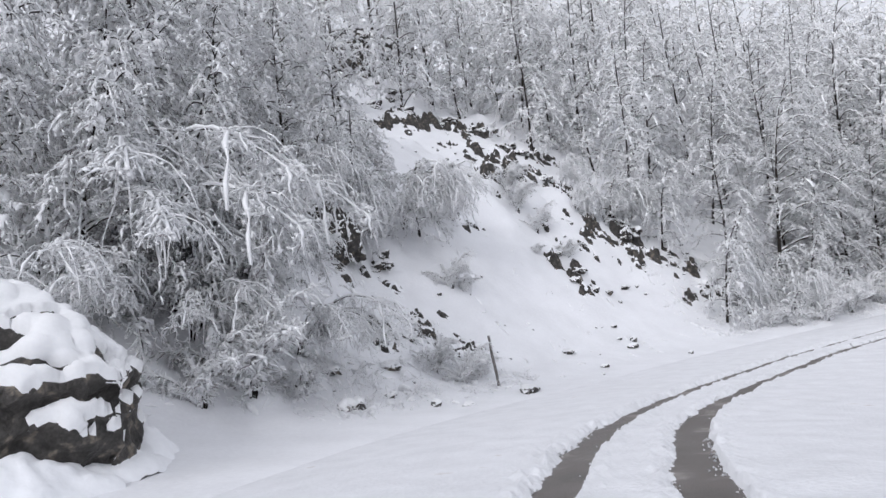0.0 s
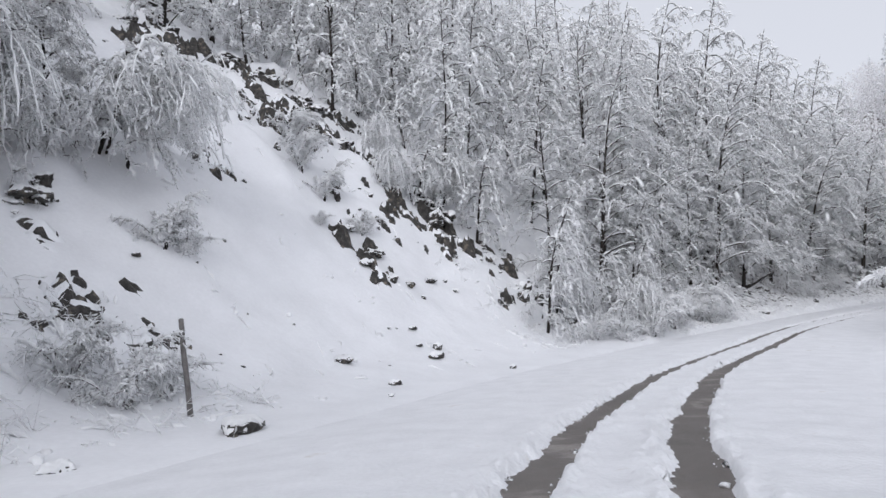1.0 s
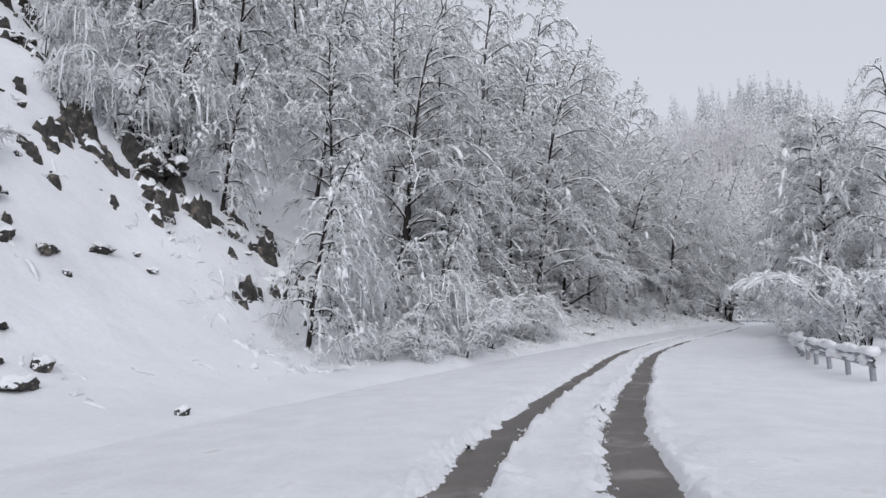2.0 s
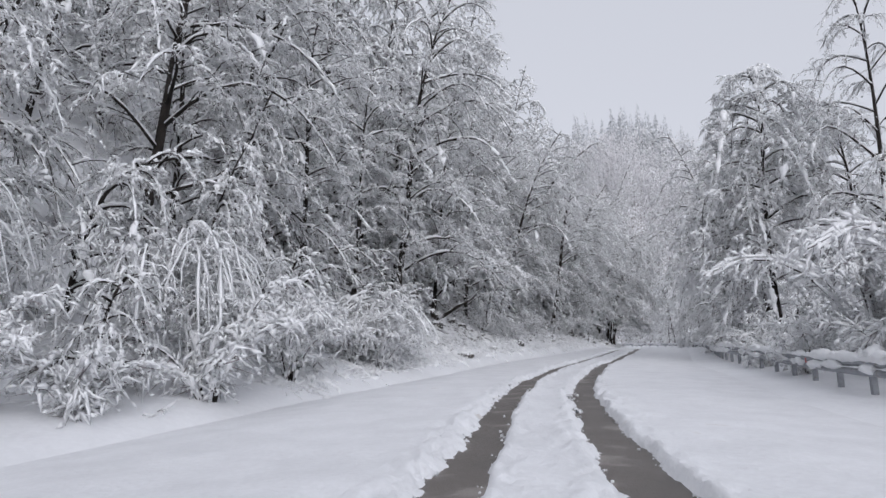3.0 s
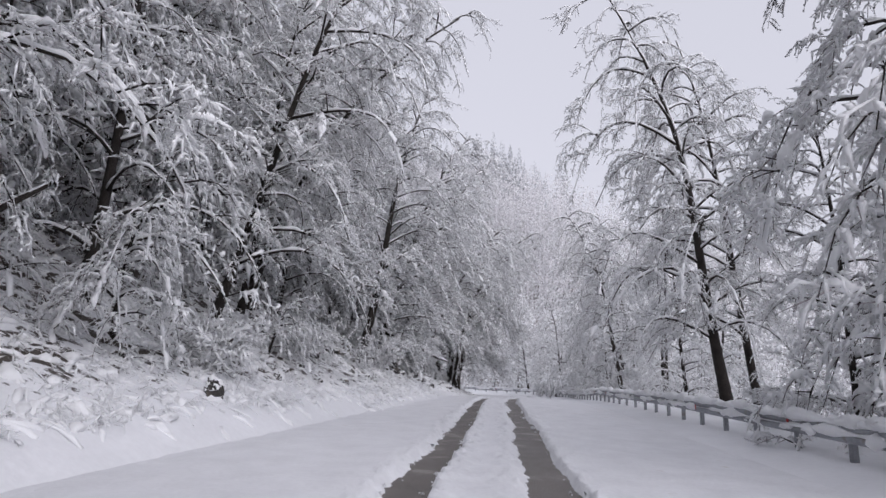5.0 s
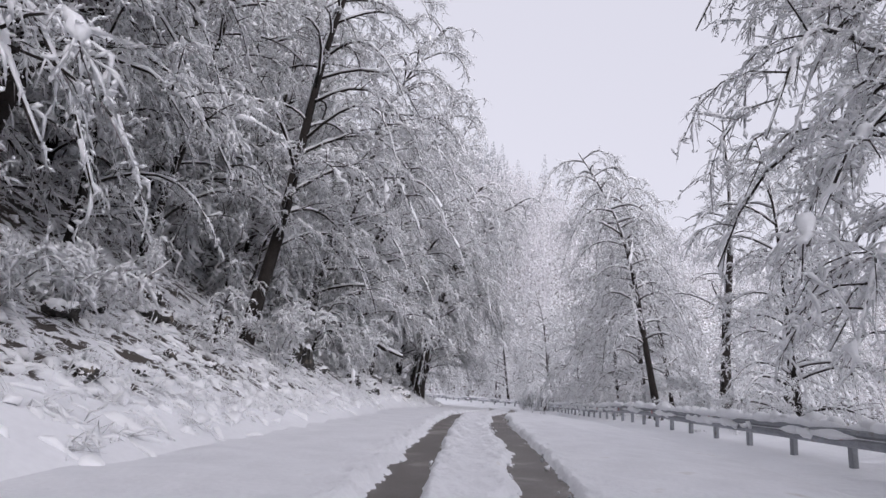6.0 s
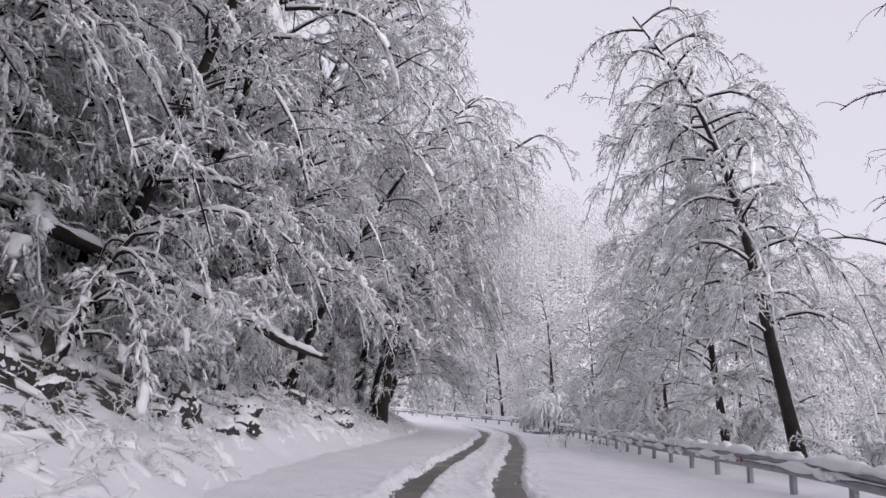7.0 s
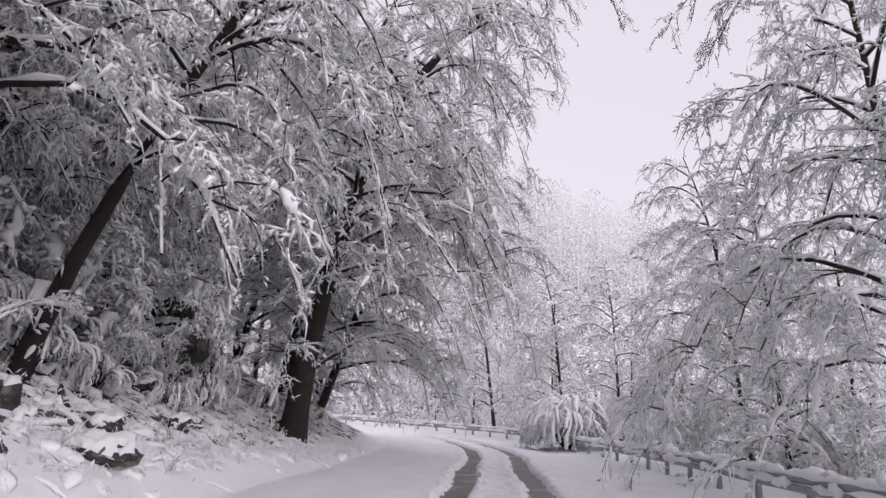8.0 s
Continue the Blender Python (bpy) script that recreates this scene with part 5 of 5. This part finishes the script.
for which, x, y, turn, size, sink in (
    (0, -3.2, 31.6, 50, 0.55, 0.3),
    (1, 18.6, 45.6, 20, 0.8, 0.4), (2, 13.6, 49.0, 60, 0.6, 0.42), (0, 19.9, 45.0, 110, 0.6, 0.42),
    (1, -1.2, 55.5, 0, 1.1, 0.3), (0, 2.2, 57.5, 40, 1.2, 0.32), (2, 5.0, 58.0, 20, 1.2, 0.34), (0, 7.4, 55.5, 70, 0.9, 0.36), (2, 10.0, 53.0, 60, 0.9, 0.36), (1, -4.5, 59.0, 10, 1.5, 0.2), (1, -2.2, 62.0, 80, 1.7, 0.2),
    (0, 12.0, 50.6, 60, 0.9, 0.3), (2, 8.6, 54.4, 70, 1.0, 0.3), (0, 14.6, 48.2, 80, 0.9, 0.3), (1, 4.0, 57.0, 30, 1.0, 0.3), (0, 8.8, 41.4, 30, 0.42, 0.3), (2, 8.0, 42.4, 70, 0.4, 0.34), (1, 30.5, 51.0, 30, 1.4, 0.25), (0, 32.5, 52.4, 60, 1.3, 0.3), (0, 71.6, 66.4, 70, 0.5, 0.34), (1, 75.0, 67.2, 20, 0.5, 0.34),
    (1, 87.8, 73.2, 30, 0.7, 0.3), (0, 85.6, 72.2, 60, 0.5, 0.34),
):
    crag(CRAG_LABEL, CRAG[which], x, y, turn, size * (0.62 if y > 53 and x < 12 else 0.9), sink)
BANK_STONE = "dark rock at the foot of the bank, patched with snow"
for k, (x, y) in enumerate(((62.0, 61.9), (63.4, 62.9), (65.4, 63.8), (67.2, 64.4), (68.9, 65.4), (71.6, 65.1), (72.9, 65.6), (73.7, 65.3), (74.5, 66.3), (75.6, 65.6), (76.4, 66.0), (77.4, 65.8), (78.6, 66.4), (84.8, 69.3), (86.3, 69.7), (87.0, 70.6), (89.4, 71.6), (90.2, 72.2))):
    rock(BANK_STONE, STONE[k % 3], x, y, 47 * k, (0.8, 0.55, 0.95, 0.65)[k % 4], 0.4, "rocks at the foot of the bank", 10 * math.sin(5 * k))
STONE_LABEL = "dark stone poking out of the snow"
for which, x, y, turn, size in (
    (2, 5.8, 33.0, 20, 0.8), (0, 7.1, 30.7, 0, 0.55), (1, 12.3, 33.3, 50, 0.5), (2, 11.8, 41.9, 30, 0.8), (0, 9.5, 37.2, 0, 0.45), (0, -4.4, 22.4, 0, 0.9), (1, -2.8, 32.6, 0, 1.2),
    (0, -3.4, 19.8, 10, 1.1), (1, -2.3, 22.1, 40, 0.8), (2, 0.2, 20.8, 20, 0.5), (1, -0.8, 21.2, 70, 0.7), (2, 2.5, 23.4, 60, 1.2), (0, -5.2, 20.4, 30, 1.0), (2, -2.6, 24.6, 0, 0.9), (1, -4.2, 25.8, 0, 1.1), (0, 9.5, 36.3, 0, 0.35), (1, 6.4, 27.9, 0, 0.3), (0, 9.8, 35.2, 20, 0.9), (1, 10.3, 36.4, 60, 0.8), (0, 8.2, 40.0, 20, 1.0), (1, 9.6, 40.2, 20, 1.0), (2, 10.4, 40.6, 60, 0.9), (2, 27.5, 41.6, 0, 0.5), (0, 79.0, 67.0, 0, 0.7),
):
    rock(STONE_LABEL, STONE[which], x, y, turn, size, 0.6, tilt=12 * math.sin(7 * x))
made = 0
while made < 120:
    s, d = rng.uniform(16, 52), rng.uniform(8.5, 30)
    if rng.rand() > 0.35 and abs(s - (45 - (d - 12) * 0.55)) > 4.5:
        continue
    x, y, _ = road_place(np.array([s]), np.array([d]))[0]
    rock(STONE_LABEL, STONE[rng.randint(3)], x, y, rng.uniform(0, 360), rng.uniform(0.12, 0.5) if d > 12 else rng.uniform(0.1, 0.24), 0.56, tilt=rng.uniform(-25, 25))
    made += 1
made = 0
while made < 60:
    s, d = rng.uniform(58, 128), rng.uniform(4.6, 10)
    x, y, _ = road_place(np.array([s]), np.array([d]))[0]
    rock("dark stone half covered by snow at the foot of the bank", STONE[rng.randint(3)], x, y, rng.uniform(0, 360), rng.uniform(0.3, 0.95), 0.42)
    made += 1

# ---- post, fallen wood ----
pole = Heap()
pole.tube([(0, 0, -0.5), (0.01, 0, 0.6), (0.0, 0.01, 1.3), (0.02, 0, 1.98), (0.02, 0, 2.0)], [0.06, 0.057, 0.055, 0.052, 0.03], 8)
post = tagged(mesh_part("pole", pole.mesh("pole", POST_WOOD)), "weathered grey wooden post leaning in the snow", "post")
z = float(ground_height(np.array([1.6]), np.array([25.1]))[0])
post.matrix_basis = pose(1.6, 25.1, z, -6, -4, 0)
log = Heap()
ln = np.array([(0, 0, 0), (0.8, 0.1, 0.25), (1.7, 0.0, 0.75), (2.6, -0.15, 1.2), (3.4, -0.1, 1.9)])
log.tube(ln, [0.22, 0.12, 0.085, 0.06, 0.03], 7)
log_snow = Heap()
fine_ln = np.stack([np.interp(np.linspace(0.3, 4, 22), np.arange(5), ln[:, c]) for c in range(3)], 1)
log_snow.tube(fine_ln, np.interp(np.linspace(0.3, 4, 22), np.arange(5), [0.07, 0.06, 0.055, 0.045, 0.02]) * np.random.RandomState(5).uniform(0.6, 1.35, 22), 6, lift=1.0)
fallen = new("fallen_log")
tagged(fallen, "broken dark branch fallen on the bank, snow along it", "log")
mesh_part("log", log.mesh("log", BARK), fallen)
mesh_part("snow_cap", log_snow.mesh("log_snow", SNOW_LOAD), fallen)
z = float(ground_height(np.array([45.2]), np.array([56.6]))[0])
fallen.matrix_basis = pose(45.2, 56.6, z + 0.05, 0, 0, -15)
hung = np.array([(74.4, 68.45, 0.69), (76.3, 67.95, 0.12), (79.1, 67.15, -0.72), (80.1, 66.95, -1.12), (81.2, 66.6, -1.40)])
hung_r = np.array([0.14, 0.13, 0.11, 0.09, 0.05])
bole, bole_snow = Heap(), Heap()
bole.tube(hung, hung_r, 9)
at = np.linspace(0.02, 0.98, 40)
bole_snow.tube(along_line(hung, at), (np.interp(at * 4, np.arange(5), hung_r) * 0.75 + 0.035) * np.random.RandomState(6).uniform(0.7, 1.3, 40), 7, lift=0.8)
leaning_log = new("leaning_log")
tagged(leaning_log, "dead trunk hanging out of the bank, thick snow along it", "log")
mesh_part("log", bole.mesh("bole", BARK), leaning_log)
mesh_part("snow_cap", bole_snow.mesh("bole_snow", SNOW_LOAD), leaning_log)

# ---- undergrowth on the bank ----
def undergrowth(s_from, s_to, d_from, d_to, count, seed, size=1.0):
    r = np.random.RandomState(seed)
    s, d = r.uniform(s_from, s_to, count), d_from + (d_to - d_from) * r.rand(count) ** 1.3
    p = road_place(s, d)
    p[:, 2] = ground_height(p[:, 0], p[:, 1]) - 0.05
    grown = np.repeat(p, 3, 0)
    m = len(grown)
    away = np.stack([r.normal(0, 0.8, m), r.normal(0, 0.8, m), r.uniform(0.1, 1.0, m)], 1)
    twig, snow = Heap(), Heap()
    fringe(snow, twig, grown, away, r.uniform(0.25, 0.95, m) * size, np.clip(r.lognormal(-4.4, 0.35, m), 0.006, 0.022), r, 0.7, 0.8, 4)
    g = np.linspace(-1, 1, 5)[None, :, None]
    lie = np.stack([r.normal(0, 1, count), r.normal(0, 1, count), r.normal(0, 0.15, count)], 1)
    clods = p[:, None] + r.normal(0, 0.3, (count, 1, 3)) * np.array([1, 1, 0]) + unit(lie)[:, None] * g * r.uniform(0.06, 0.3, (count, 1, 1))
    clods[..., 2] = ground_height(clods[..., 0], clods[..., 1]) + 0.02 * (1 - g[..., 0] ** 2)
    fat = np.clip(r.lognormal(-3.0, 0.45, count), 0.02, 0.12)
    clods[..., 2] -= (fat * r.uniform(0.1, 0.8, count))[:, None]
    paws(snow, clods, fat, r, 6)
    ob = new("undergrowth")
    tagged(ob, "tangle of low bare stems dusted with snow", "undergrowth", kind="stuff")
    tagged(mesh_part("stems", twig.mesh("stems", TWIG), ob), kind="stuff")
    tagged(mesh_part("snow_load", snow.mesh("brush_snow", SNOW_LOAD), ob), kind="stuff")


for k in range(9):
    undergrowth(50 + 9 * k, 59 + 9 * k, float(verge_edge(55 + 9 * k)) + 0.1, 13, 600, 400 + k, 0.62)
undergrowth(4, 22, 10.5, 17, 420, 420)
undergrowth(40, 52, 7.0, 14, 200, 421)
undergrowth(18, 46, 7.5, 28, 150, 423, 0.45)
undergrowth(14, 24, 8.0, 13, 160, 424, 1.2)

# ---- far woods ----
def far_wood(name, label, xs, ys, seed, height, fir=False, snowy=1.0, needles=None):
    """Trees too far to tell apart: each a trunk and a crown of hanging clumps, joined."""
    r = np.random.RandomState(seed)
    wood, snow = Heap(), Heap()
    n = len(xs)
    z = ground_height(xs, ys)
    h = height * r.uniform(0.65, 1.15, n)
    per = 240 if fir else 110
    u = r.rand(n, per) ** (0.9 if fir else 0.85)
    az = r.uniform(0, 6.28, (n, per))
    wide = (0.145 * (1.0 - u) * h[:, None]) if fir else (0.23 * np.sqrt(np.clip(1 - (2 * u - 0.9) ** 2, 0.05, 1)) * h[:, None])
    rad = wide * np.sqrt(r.uniform(0.1, 1, (n, per)))
    cx = xs[:, None] + np.cos(az) * rad
    cy = ys[:, None] + np.sin(az) * rad
    cz = z[:, None] + h[:, None] * (0.06 + 0.94 * u)
    a = np.stack([cx, cy, cz], -1).reshape(-1, 3)
    out = np.stack([np.cos(az), np.sin(az), np.full_like(az, -0.7 if fir else -1.3)], -1).reshape(-1, 3)
    ln = ((0.06 if fir else 0.046) * np.repeat(h, per) * r.uniform(0.6, 1.5, n * per))[:, None] * ((1.25 - u.reshape(-1, 1)) if fir else 1)
    b = a + unit(out + r.normal(0, 0.35, out.shape)) * ln
    white = r.rand(len(a)) < (0.3 if fir else 0.2) * snowy
    rr = ln[:, 0] * r.uniform(0.16, 0.28, len(a)) * (1.3 if fir else 1)
    snow.spindles(a[white], b[white], rr[white], 3, r, 0.45)
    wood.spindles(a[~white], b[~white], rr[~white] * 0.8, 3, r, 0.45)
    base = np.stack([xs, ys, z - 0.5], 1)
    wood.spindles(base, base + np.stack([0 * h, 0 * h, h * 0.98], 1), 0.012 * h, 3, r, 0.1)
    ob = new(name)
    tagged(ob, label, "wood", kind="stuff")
    tagged(mesh_part("crowns", wood.mesh("crowns", needles or FROST_HAZE), ob), kind="stuff")
    tagged(mesh_part("snow_load", snow.mesh("wood_snow", SNOW_LOAD), ob), kind="stuff")


r = np.random.RandomState(55)
wx, wy = r.uniform(110, 360, 6200), r.uniform(-30, 290, 6200)
ws, wd, _, wa = road_near(wx, wy)
keep = (wa > 30) & (wx > 122) & ((wx - 265) * 0.9 + (wy - 150) * 0.43 < 25)
wx, wy = wx[keep][:2600], wy[keep][:2600]
wx, wy = np.r_[wx[:1000], r.normal(208, 17, 200), r.normal(205, 14, 220)], np.r_[wy[:1000], r.normal(112, 16, 200), r.normal(144, 13, 220)]
far_wood("far_wood", "distant snowy hillside wood, its crowns paled by painted haze", wx, wy, 56, 15)
fx, fy = r.normal(262, 14, 70), r.normal(157, 16, 70)
far_wood("fir_wood", "distant snow-dusted firs along the ridge, paled by painted haze", fx, fy, 57, 23, True, 1.0, FIR)
